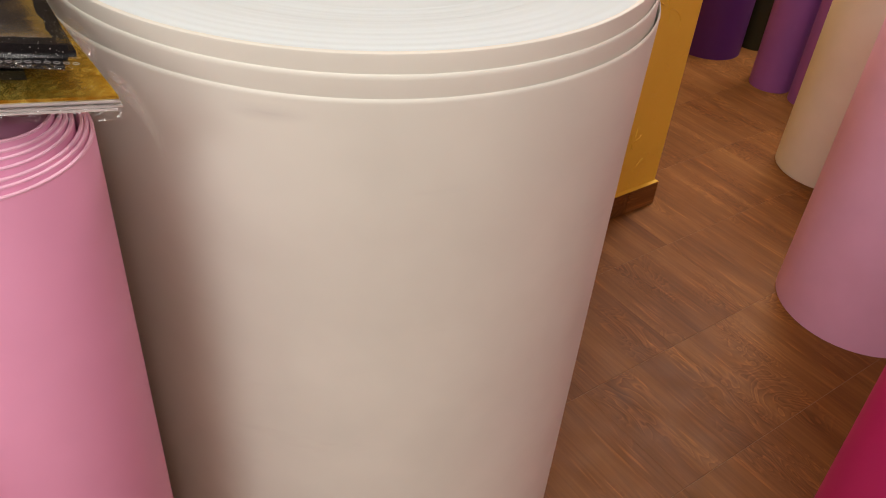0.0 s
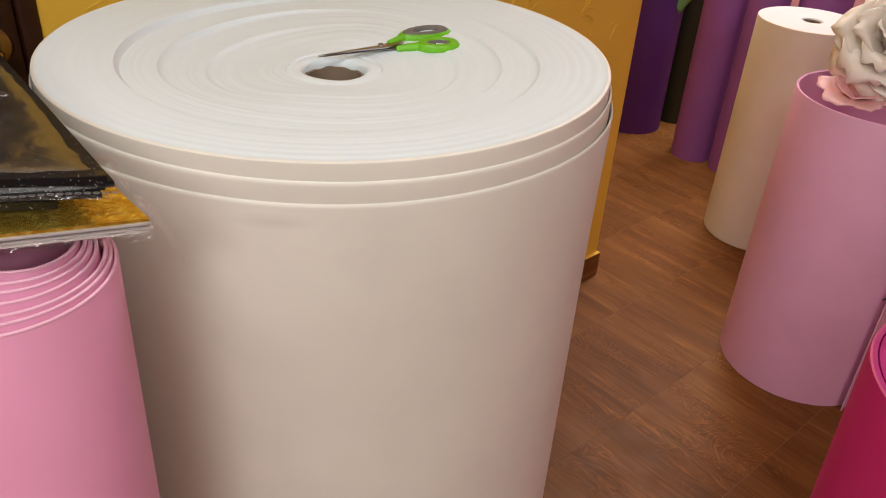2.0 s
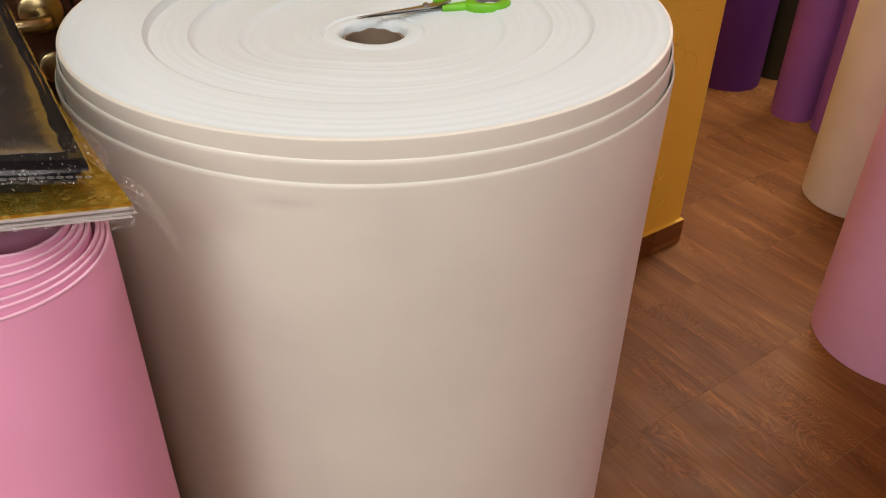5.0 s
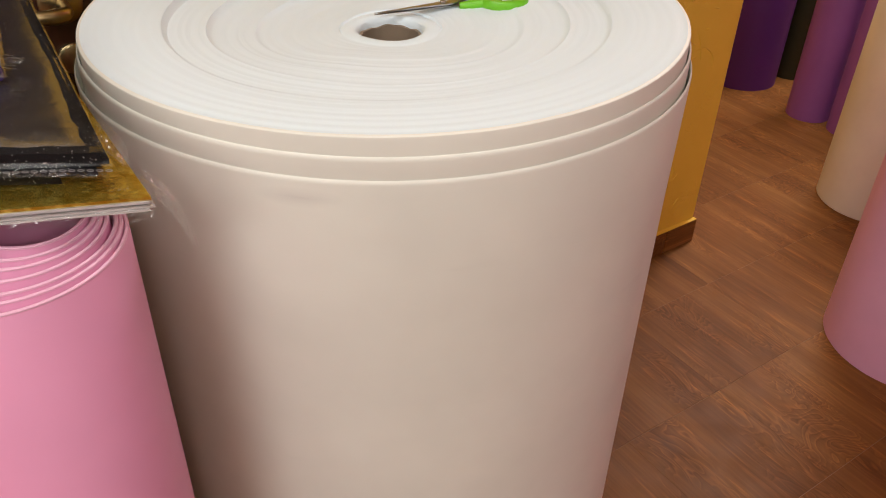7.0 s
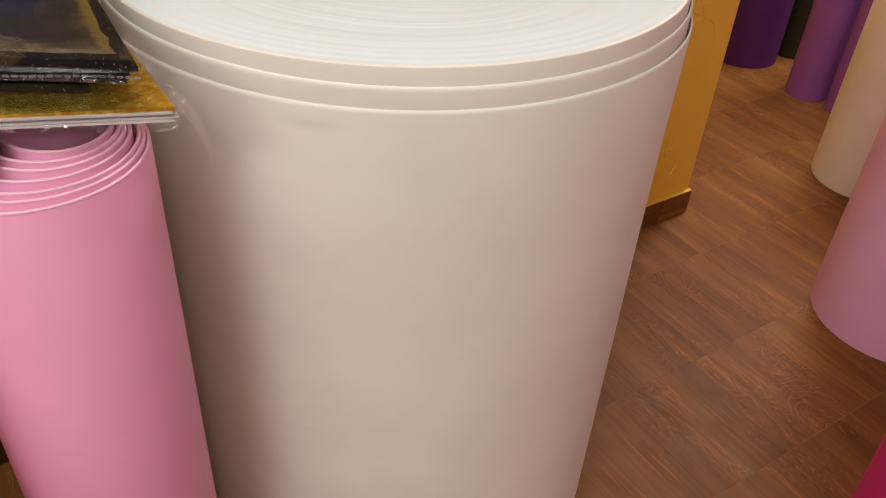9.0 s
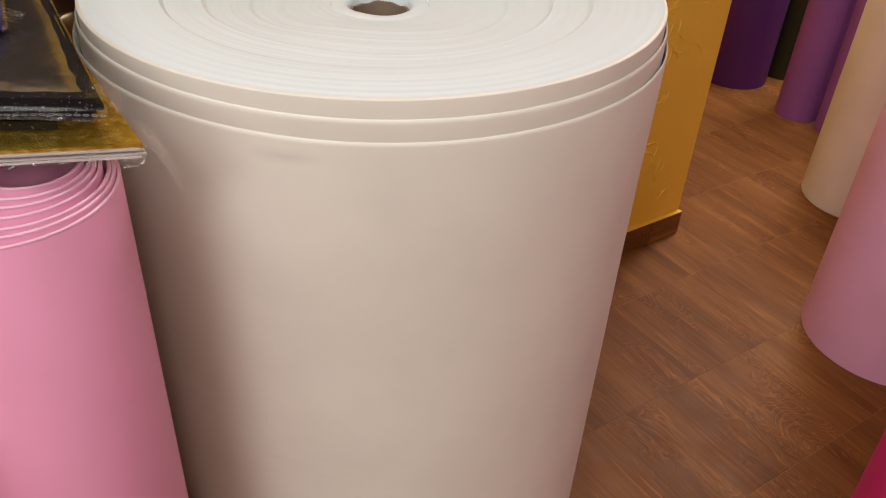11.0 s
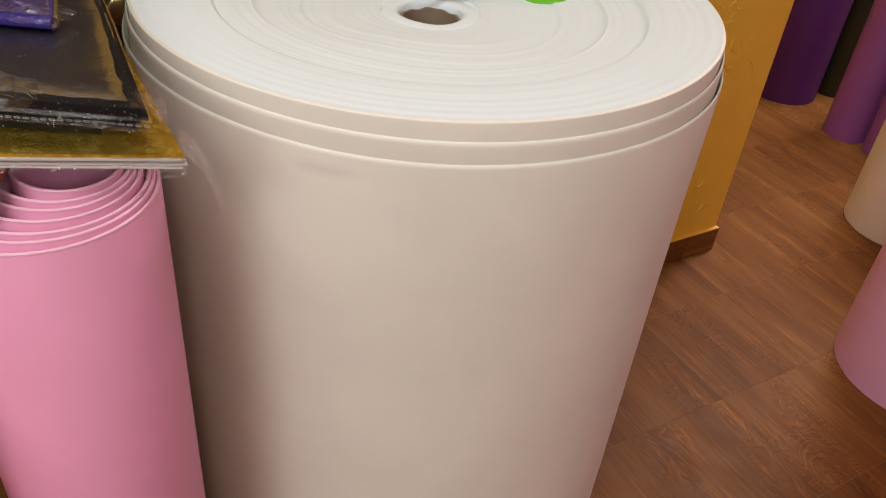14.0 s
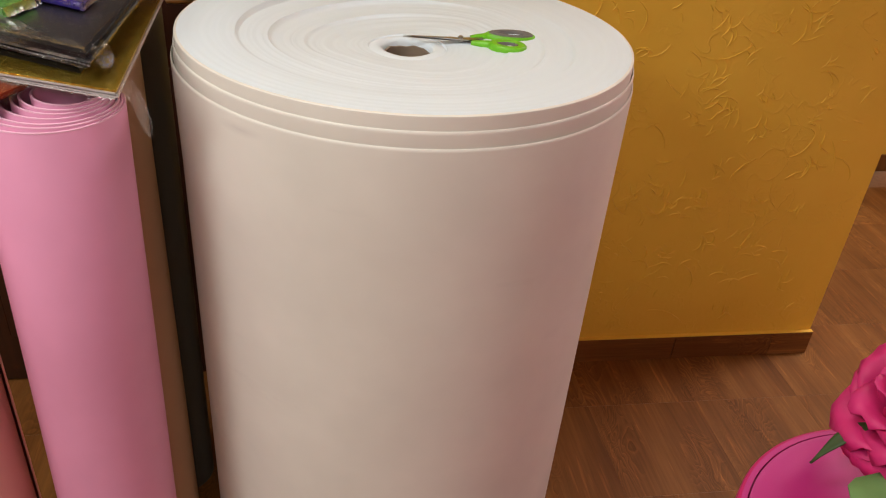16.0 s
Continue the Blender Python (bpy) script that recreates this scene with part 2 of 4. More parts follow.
CARD = plain("brown_cardboard", (0.24, 0.18, 0.125), 0.8, 0, 120.0, 0.3)
BRASS = plain("aged_brass", (0.42, 0.33, 0.17), 0.28, 1.0, 80.0, 0.08, 0.0005)
STEEL = plain("brushed_steel", (0.42, 0.42, 0.42), 0.3, 1.0, 200.0, 0.1, 0.0004)
LIME = plain("lime_green_plastic", (0.16, 0.52, 0.015), 0.4, 0, 200.0, 0.05, 0.0003, 0.04)
GRIP = plain("grey_rubber", (0.16, 0.15, 0.14), 0.7, 0, 400.0, 0.2, 0.0004, 0.05)
GOLD = flake_material("gold_holographic_foil", (0.55, 0.31, 0.020), (1.0, 0.80, 0.18), 250.0, 0.75, 0.26)


def speckled(name, colour, spark, scale, share, rough=0.4):
    """Foam with fine glitter: a few facets of each hundred catch the light."""
    m = Nodes(name)
    p = m.mapped()
    v = m.add("ShaderNodeTexVoronoi", Scale=scale)
    m.link(p, v.inputs["Vector"])
    sep = m.add("ShaderNodeSeparateColor")
    m.link(v.outputs["Color"], sep.inputs[0])
    lit = m.ramp(sep.outputs[0], [(1 - share - 0.01, (0, 0, 0)), (1 - share, (1, 1, 1))])
    col = m.mix(lit, m.ramp(m.noise(p, 40.0, 3), [(0.3, tuple(c * 0.7 for c in colour)), (0.7, colour)]), spark)
    return m.set(col, rough, m.maths("MULTIPLY", lit, 0.6), m.bump(sep.outputs[1], 0.8, 0.003), 0.2)


BLACK_FOAM = speckled("black_glitter_foam", (0.012, 0.012, 0.014), (0.60, 0.60, 0.58), 1300.0, 0.004, 0.38)
SEAL = plain("heat_sealed_film", (0.42, 0.42, 0.43), 0.3, 0, 300.0)
ORANGE_GLITTER = speckled("orange_glitter", (0.29, 0.034, 0.003), (1.0, 0.50, 0.20), 900.0, 0.035, 0.4)
GREEN_GLITTER = flake_material("green_glitter", (0.03, 0.25, 0.01), (0.35, 1.0, 0.18), 700.0, 0.5, 0.3)
VIOLET_EDGE = plain("violet_foil_edge", (0.035, 0.02, 0.20), 0.18, 0.2, 120.0, 0.3)
VIOLET_GLITTER = flake_material("violet_glitter", (0.02, 0.01, 0.09), (0.25, 0.16, 0.6), 900.0, 0.5, 0.3)
PAPER = plain("white_backing_paper", (0.50, 0.46, 0.45), 0.6, 0, 80.0)
FILM = film_material("clear_film", 0.010, 0.24, 22.0, 0.32, 0.28)
FLAP_FILM = film_material("limp_clear_film", 0.05, 0.07, 60.0, 0.6)
SOFT_FILM = film_material("soft_clear_film", 0.006, 0.10, 40.0, 0.3)
BAG = film_material("crumpled_clear_film", 0.04, 0.42, 34.0, 0.45, 0.3)
ROSE_CREAM = plain("cream_petal_foam", (0.93, 0.88, 0.81), 0.6, 0, 90.0, 0.1, vary=0.03)
ROSE_BLUSH = plain("blush_petal_foam", (0.90, 0.52, 0.54), 0.6, 0, 90.0, 0.1, vary=0.03)
ROSE_MAGENTA = plain("magenta_petal_foam", (0.60, 0.02, 0.16), 0.6, 0, 90.0, 0.15)
LEAF = plain("green_leaf_foam", (0.16, 0.30, 0.10), 0.6, 0, 90.0, 0.2)
SEPAL = plain("dark_green_sepal", (0.035, 0.07, 0.015), 0.6, 0, 90.0, 0.2)

# ---- builders ----


def mesh_of(name, bm, material, smooth=None):
    me = bpy.data.meshes.new(name)
    bm.normal_update()
    bm.to_mesh(me)
    bm.free()
    me.materials.append(material)
    if smooth is not None:
        me.shade_smooth()
        if smooth < 179:
            me.set_sharp_from_angle(angle=radians(smooth))
    return me


def part(name, bm, material, parent, label="", smooth=40):
    ob = new(name, mesh_of(name, bm, material, smooth))
    ob.parent = parent
    return tagged(ob, label)


def thing(name, at, label, category, group="", kind="", turn=None):
    ob = new(name)
    ob.empty_display_size = 0.1
    ob.matrix_world = Matrix.Translation(at) @ (turn or Matrix())
    return tagged(ob, label, category, group, kind)


def box(x0, x1, y0, y1, z0, z1, bevel=0.0, bm=None):
    bm = bm or bmesh.new()
    m = Matrix.Translation(((x0 + x1) / 2, (y0 + y1) / 2, (z0 + z1) / 2)) @ Matrix.Diagonal((x1 - x0, y1 - y0, z1 - z0, 1))
    made = bmesh.ops.create_cube(bm, size=1, matrix=m)
    if bevel:
        edges = list({e for v in made["verts"] for e in v.link_edges})
        bmesh.ops.bevel(bm, geom=edges, offset=bevel, segments=2, affect="EDGES", profile=0.5)
    return bm


def lathe(profile, n=96, shift=None, close=False):
    """Turn a profile of (radius, height) round z. shift(radius, height, angle) may move each ring point."""
    bm = bmesh.new()
    rings = []
    for r, z in profile:
        if r < 1e-6:
            rings.append([bm.verts.new((0, 0, z))])
            continue
        ring = []
        for i in range(n):
            a = 2 * math.pi * i / n
            rr, zz = shift(r, z, a) if shift else (r, z)
            ring.append(bm.verts.new((rr * math.cos(a), rr * math.sin(a), zz)))
        rings.append(ring)
    pairs = list(zip(rings, rings[1:]))
    if close:
        pairs.append((rings[-1], rings[0]))
    for a, b in pairs:
        for i in range(n):
            j = (i + 1) % n
            if len(a) == 1 and len(b) == 1:
                continue
            if len(a) == 1:
                bm.faces.new((a[0], b[j], b[i]))
            elif len(b) == 1:
                bm.faces.new((a[i], a[j], b[0]))
            else:
                bm.faces.new((a[i], a[j], b[j], b[i]))
    bmesh.ops.recalc_face_normals(bm, faces=bm.faces)
    return bm


def sheet_strip(points, tops, bottoms, thick):
    """An upright foam sheet that follows plan points, with its own top and bottom edge."""
    bm = bmesh.new()
    n = len(points)
    cols = []
    for i, (x, y) in enumerate(points):
        xa, ya = points[max(i - 1, 0)]
        xb, yb = points[min(i + 1, n - 1)]
        d = math.hypot(xb - xa, yb - ya) or 1
        nx, ny = (yb - ya) / d * thick / 2, -(xb - xa) / d * thick / 2
        t, b, e = tops[i], bottoms[i], thick * 0.3
        ring = [(x + nx, y + ny, b), (x + nx, y + ny, t - 0.35 * (t - b)), (x + nx, y + ny, t - e), (x + nx * 0.6, y + ny * 0.6, t),
                (x - nx * 0.6, y - ny * 0.6, t), (x - nx, y - ny, t - e), (x - nx, y - ny, t - 0.35 * (t - b)), (x - nx, y - ny, b)]
        cols.append([bm.verts.new(v) for v in ring])
    for a, b in zip(cols, cols[1:]):
        for k in range(len(a)):
            j = (k + 1) % len(a)
            bm.faces.new((a[k], b[k], b[j], a[j]))
    bm.faces.new(cols[0])
    bm.faces.new(cols[-1][::-1])
    bmesh.ops.recalc_face_normals(bm, faces=bm.faces)
    return bm


def tube(points, radius, n=10, caps=True):
    bm = bmesh.new()
    pts = [Vector(p) for p in points]
    rad = radius if isinstance(radius, (list, tuple)) else [radius] * len(pts)
    rings = []
    up = Vector((0.13, 0.2, 0.97)).normalized()
    for i, p in enumerate(pts):
        d = (pts[min(i + 1, len(pts) - 1)] - pts[max(i - 1, 0)]).normalized()
        a = d.cross(up)
        a = a.normalized() if a.length > 1e-4 else d.orthogonal().normalized()
        b = a.cross(d).normalized()
        rings.append([bm.verts.new(p + (a * math.cos(2 * math.pi * k / n) + b * math.sin(2 * math.pi * k / n)) * rad[i]) for k in range(n)])
    for a, b in zip(rings, rings[1:]):
        for k in range(n):
            bm.faces.new((a[k], a[(k + 1) % n], b[(k + 1) % n], b[k]))
    if caps:
        bm.faces.new(rings[0][::-1])
        bm.faces.new(rings[-1])
    bmesh.ops.recalc_face_normals(bm, faces=bm.faces)
    return bm


def slab(corners, z0, z1, bevel=0.001, sag=None, cuts=10):
    """A flat pack of sheets over four plan corners; sag(x, y) lifts or drops it."""
    bm = bmesh.new()
    a, b, c, d = [Vector((*q, 0)) for q in corners]
    grid = {}
    for k, z in enumerate((z0, z1)):
        for i in range(cuts + 1):
            for j in range(cuts + 1):
                s, t = i / cuts, j / cuts
                p = (a * (1 - s) + b * s) * (1 - t) + (d * (1 - s) + c * s) * t
                grid[k, i, j] = bm.verts.new((p.x, p.y, z + (sag(p.x, p.y) if sag else 0)))
    for i in range(cuts):
        for j in range(cuts):
            bm.faces.new((grid[1, i, j], grid[1, i + 1, j], grid[1, i + 1, j + 1], grid[1, i, j + 1]))
            bm.faces.new((grid[0, i, j], grid[0, i, j + 1], grid[0, i + 1, j + 1], grid[0, i + 1, j]))
    for i in range(cuts):
        for (p, q) in (((i, 0), (i + 1, 0)), ((i + 1, cuts), (i, cuts)), ((0, i + 1), (0, i)), ((cuts, i), (cuts, i + 1))):
            bm.faces.new((grid[0, p[0], p[1]], grid[0, q[0], q[1]], grid[1, q[0], q[1]], grid[1, p[0], p[1]]))
    bmesh.ops.recalc_face_normals(bm, faces=bm.faces)
    return bm


# ---- the room ----
WALL_V, WALL_END = 0.461, 1.312          # the yellow wall's face and its free end, along the turned axes
ROOM = dict(u0=-3.6, u1=3.2, v0=-4.6, v1=1.66, top=2.7)


def setting(name, bm, material, label, category, smooth=None):
    ob = new(name, mesh_of(name, bm, material, smooth))
    ob.matrix_world = TURN
    return tagged(ob, label, category, kind="structure")


floor = setting("floor", box(ROOM["u0"], ROOM["u1"], ROOM["v0"], ROOM["v1"], -0.1, -0.0005), GROUT, "brown wood-print square floor tiles with thin joints", "floor")
setting("ceiling", box(ROOM["u0"], ROOM["u1"], ROOM["v0"], ROOM["v1"], ROOM["top"], ROOM["top"] + 0.1), CEILING, "plain white painted ceiling", "ceiling")
DOOR0, DOOR1, DOOR_TOP = -1.08, -0.217, 2.06
wall_bm = box(DOOR1, WALL_END, WALL_V, WALL_V + 0.16, 0, ROOM["top"])
wall_yellow = setting("wall_north", wall_bm, PLASTER, "yellow wall of rough trowelled plaster", "wall")
setting("wall_lintel", box(DOOR0, DOOR1, WALL_V, WALL_V + 0.16, DOOR_TOP, ROOM["top"]), PLASTER, "yellow plaster above the dark door", "wall")
setting("wall_west_pier", box(ROOM["u0"], DOOR0, WALL_V, WALL_V + 0.16, 0, ROOM["top"]), PLASTER, "yellow plaster wall beside the dark door", "wall")
setting("wall_far", box(ROOM["u0"], ROOM["u1"], ROOM["v1"], ROOM["v1"] + 0.15, 0, ROOM["top"]), PLASTER, "far yellow plaster wall behind the purple rolls", "wall")
# Unseen closing walls; south and east act as rosy reflectors.
setting("wall_south", box(ROOM["u0"], ROOM["u1"], ROOM["v0"] - 0.15, ROOM["v0"], 0, ROOM["top"]), PALE_ROSY_BOUNCE_WALL, "unseen closing wall, tinted pale rosy for warm bounce light", "wall")
setting("wall_west", box(ROOM["u0"] - 0.15, ROOM["u0"], ROOM["v0"], ROOM["v1"], 0, ROOM["top"]), GREY_WALL, "plain light grey painted wall", "wall")
setting("wall_east", box(ROOM["u1"], ROOM["u1"] + 0.15, ROOM["v0"], ROOM["v1"], 0, ROOM["top"]), ROSY_BOUNCE_WALL, "unseen closing wall, tinted rosy for pink bounce light", "wall")
setting("baseboard_far", box(ROOM["u0"], ROOM["u1"], ROOM["v1"] - 0.012, ROOM["v1"] - 0.001, 0, 0.08, 0.002), TILE, "brown wood-print tile skirting", "baseboard")


def trowel_marks(u0, u1, z0, z1, count, seed):
    """Thin raised arcs that the trowel left in the plaster, in loose clusters."""
    rnd = random.Random(seed)
    bm = bmesh.new()
    done = 0
    while done < count:
        cu, cz = rnd.uniform(u0, u1), rnd.uniform(z0, z1)
        heading = rnd.uniform(-1.6, 1.6)
        fan = rnd.choice((1, 1, 1, 2, 3, 5, 7))
        size = rnd.uniform(0.30, 0.9) if fan > 2 else rnd.uniform(0.3, 1.9)
        for k in range(fan):
            done += 1
            u, z = cu + rnd.gauss(0, 0.012) * (fan > 1), cz + rnd.gauss(0, 0.016) * (fan > 1)
            a = heading + rnd.gauss(0, 0.35)
            bend = rnd.choice((-1, 1)) * rnd.uniform(8, 30) / max(0.6, size)
            length = 0.068 * size * rnd.uniform(0.5, 1.3)
            wide, tall = rnd.uniform(0.0012, 0.0024), rnd.uniform(0.0016, 0.0036)
            n = 10
            last = None
            for i in range(n + 1):
                t = i / n
                w = math.sin(math.pi * min(0.97, max(0.03, t))) ** 0.6
                side = Vector((-math.sin(a), 0, math.cos(a)))
                c = Vector((u, WALL_V, z))
                row = [bm.verts.new(c - side * wide * w + Vector((0, 0.0004, 0))), bm.verts.new(c - Vector((0, tall * w, 0))), bm.verts.new(c + side * wide * w + Vector((0, 0.0004, 0)))]
                if last:
                    for j in (0, 1):
                        bm.faces.new((last[j], last[j + 1], row[j + 1], row[j]))
                last = row
                u += math.cos(a) * length / n
                z += math.sin(a) * length / n
                a += bend * length / n + rnd.gauss(0, 0.05)
    bmesh.ops.recalc_face_normals(bm, faces=bm.faces)
    return bm


marks = part("trowel_mark", trowel_marks(DOOR1 + 0.03, WALL_END - 0.10, 0.15, 1.75, 1150, 4), PLASTER, wall_yellow, "thin raised trowel marks in the plaster", smooth=60)
marks["kind"] = "stuff"

# ---- the dark door ----
door = thing("door_1", TURN @ Vector((DOOR1, WALL_V, 0)), "closed dark brown wooden door with a brass lever handle", "door", kind="structure", turn=TURN)
W = DOOR1 - DOOR0
part("door_frame", box(-0.030, -0.002, -0.006, 0.15, 0, DOOR_TOP - 0.002, 0.003), DARK_WOOD, door)
part("door_frame", box(-W + 0.002, -W + 0.030, -0.006, 0.15, 0, DOOR_TOP - 0.002, 0.003), DARK_WOOD, door)
part("door_frame", box(-W + 0.031, -0.031, -0.006, 0.15, DOOR_TOP - 0.05, DOOR_TOP - 0.002, 0.003), DARK_WOOD, door)
leaf = part("door_leaf", box(-W + 0.032, -0.032, 0.004, 0.044, 0.006, DOOR_TOP - 0.053, 0.003), DARK_WOOD, door)
for z0, z1 in ((0.15, 0.85), (1.15, 1.88)):
    part("door_panel", box(-W + 0.19, -0.19, -0.006, 0.003, z0, z1, 0.006), DARK_WOOD, door)


def door_handle(u, z):
    rose = lathe([(0.0, 0.0), (0.031, 0.0), (0.031, 0.005), (0.027, 0.009), (0.020, 0.010), (0.016, 0.013), (0.0, 0.013)], 32)
    bmesh.ops.transform(rose, matrix=pose(u, 0.004, z, 90), verts=rose.verts)
    h = part("door_handle", rose, BRASS, door, "aged brass lever on a round rose")
    part("lever", tube([(u, -0.002, z), (u, -0.045, z), (u - 0.006, -0.055, z), (u - 0.02, -0.060, z), (u - 0.06, -0.058, z + 0.003), (u - 0.115, -0.054, z - 0.002), (u - 0.13, -0.048, z - 0.006)],
                       [0.009, 0.009, 0.0105, 0.011, 0.010, 0.009, 0.006], 14), BRASS, h)
    return h


door_handle(-0.076, 1.010)
lock = lathe([(0.0, 0.0), (0.024, 0.0), (0.024, 0.006), (0.019, 0.009), (0.0, 0.009)], 32)
bmesh.ops.transform(lock, matrix=pose(-0.076, 0.004, 0.925, 90), verts=lock.verts)
part("lock_rose", lock, BRASS, door)


# ---- foam rolls ----
def roll_body(r, h, hole=0.036, lip=0.002, dish=0.004, n=96, rings=26, seed=1):
    """A wound foam roll: outer wall, softly rounded rim, uneven cut face, open core."""
    rnd = random.Random(seed)
    prof = [(hole, 0.0), (r - lip, 0.0), (r, lip), (r, h * 0.5), (r, h - 0.004), (r - 0.0012, h - 0.001), (r - 0.004, h)]
    for i in range(1, rings):
        f = i / rings
        rr = r - 0.004 - (r - 0.004 - hole) * f
        prof.append((rr, h - dish * f + rnd.uniform(-0.0008, 0.0008)))
    prof += [(hole + 0.003, h - dish), (hole, h - dish - 0.004), (hole, h * 0.3)]
    return prof


def wound_roll(name, at, r, h, side, face, label, category="foam roll", hole=0.036, dish=0.004, lean=None, group="", seed=1, groove=0.0):
    ob = thing(name, at, label, category, group, turn=lean)
    prof = roll_body(r, h, hole, dish=dish, seed=seed)
    k = 7
    if groove:
        prof[k:k + 1] = [(r - groove, h), (r - groove - 0.0004, h - 0.006), (r - groove - 0.0016, h - 0.006), (r - groove - 0.002, h + 0.0005), (r - groove - 0.006, h)]
        prof = [q for i, q in enumerate(prof) if not (i > k + 4 and q[0] > r - groove - 0.006)]
    part("sheet_side", lathe(prof[:k], 128), side, ob)
    part("cut_face", lathe(prof[k - 1:-1], 128), face, ob, smooth=30)
    part("core_tube", lathe([(hole - 0.0002, h - dish - 0.006), (hole - 0.0002, 0.003), (hole - 0.004, 0.003), (hole - 0.004, h - dish - 0.006)], 48, close=True), CARD, ob, "brown cardboard core tube")
    return ob


def white_roll():
    """The large white roll: three sheet ends step down at the rim, the face sinks towards the core."""
    H, R0 = 1.0930, 0.3467
    ob = thing("foam_roll", (0, 0, 0), "very large white foam roll standing upright on the tiles", "foam roll", "foam rolls")
    rnd = random.Random(4)

    def face(r, z, a):
        c = math.cos(a - 2.85)
        side = 0.15 + 0.95 * max(c, 0.0) ** 1.2 + 0.50 * max(-c, 0.0) ** 2
        side = 0.5 + (side - 0.5) * smooth_step(0.05, 0.12, r)
        if r < R0 - 0.02:
            drop = 0.0085 * side * smooth_step(0.262, 0.256, r) + 0.006 * side * smooth_step(0.214, 0.208, r) + 0.003 * side * smooth_step(0.160, 0.154, r)
            z -= drop
            wave = 0.0007 * math.sin(3 * a + 40 * r) * min(1, (R0 - r) / 0.1)
            z += wave
        return r, z

    part("inner_sheet", lathe([(R0, H - 0.15), (R0, H - 0.06), (R0, H - 0.03), (R0, H - 0.003), (R0 - 0.0005, H - 0.0011), (R0 - 0.0018, H - 0.0002), (R0 - 0.004, H)], 192), WHITE_WARM_LIT, ob)
    prof = [(R0 - 0.004, H)]
    r = R0 - 0.006
    while r > 0.062:
        f = (R0 - r) / (R0 - 0.062)
        prof.append((r, H - 0.023 * f + rnd.uniform(-0.0004, 0.0004)))
        r -= rnd.uniform(0.0022, 0.0042)
    prof += [(0.060, H - 0.0250), (0.055, H - 0.0234), (0.049, H - 0.0228), (0.0435, H - 0.0234), (0.0402, H - 0.0262), (0.0386, H - 0.032), (0.0382, H - 0.050)]
    part("wound_face", lathe(prof, 192, face), WHITE_FACE_COOL_LIT, ob, "white wound face of fine rings", smooth=35)

    def ragged(r_, z, a):
        return r_, z + (0.0010 * math.sin(5 * a) + 0.0007 * math.sin(11 * a + 1) if z > 1 else 0)

    part("core_tube", lathe([(0.0380, H - 0.0425), (0.0380, 0.003), (0.0345, 0.003), (0.0345, H - 0.0425)], 64, ragged, close=True), CARD, ob, "brown cardboard core with a torn edge")

    def bulge(r_, z, a):
        top = smooth_step(0.72, 1.05, z)
        return r_ + top * (0.0012 * max(0, math.cos(a + 0.15)) ** 4 + 0.003 * max(0, math.cos(a - 2.9)) ** 6), z + (0.0012 * math.sin(2 * a + 1) - 0.0015 * math.cos(a)) * top

    def ring(ri, ro, z0, z1):
        return [(ri, z0), (ro, z0), (ro, z0 + (z1 - z0) * 0.35), (ro, z0 + (z1 - z0) * 0.7), (ro, z0 + (z1 - z0) * 0.85), (ro, z1 - 0.0050), (ro - 0.0003, z1 - 0.0030), (ro - 0.0009, z1 - 0.0013), (ro - 0.0017, z1 - 0.0003), (ri + 0.0004, z1), (ri, z1 - 0.0012), (ri, z0 + (z1 - z0) * 0.7)]

    def outer_bulge(r_, z, a):
        rr, zz = bulge(r_, z, a)
        top = smooth_step(0.86, 1.05, z)
        return rr + top * (0.0026 * max(0, math.cos(a + 0.45)) ** 10 + 0.004 * max(0, math.cos(a - 3.50)) ** 8), zz

    part("sheet_end", lathe(ring(0.3471, 0.3496, H - 0.14, H - 0.0175), 192, bulge, True), WHITE_WARM_LIT, ob)
    part("outer_sheet", lathe(ring(0.3499, 0.3522, 0.0, H - 0.039), 192, outer_bulge, True), WHITE_WARM_LIT, ob, "smooth outer sheet with faint scuffs")
    return ob


def smooth_step(a, b, x):
    t = max(0.0, min(1.0, (x - a) / (b - a)))
    return t * t * (3 - 2 * t)


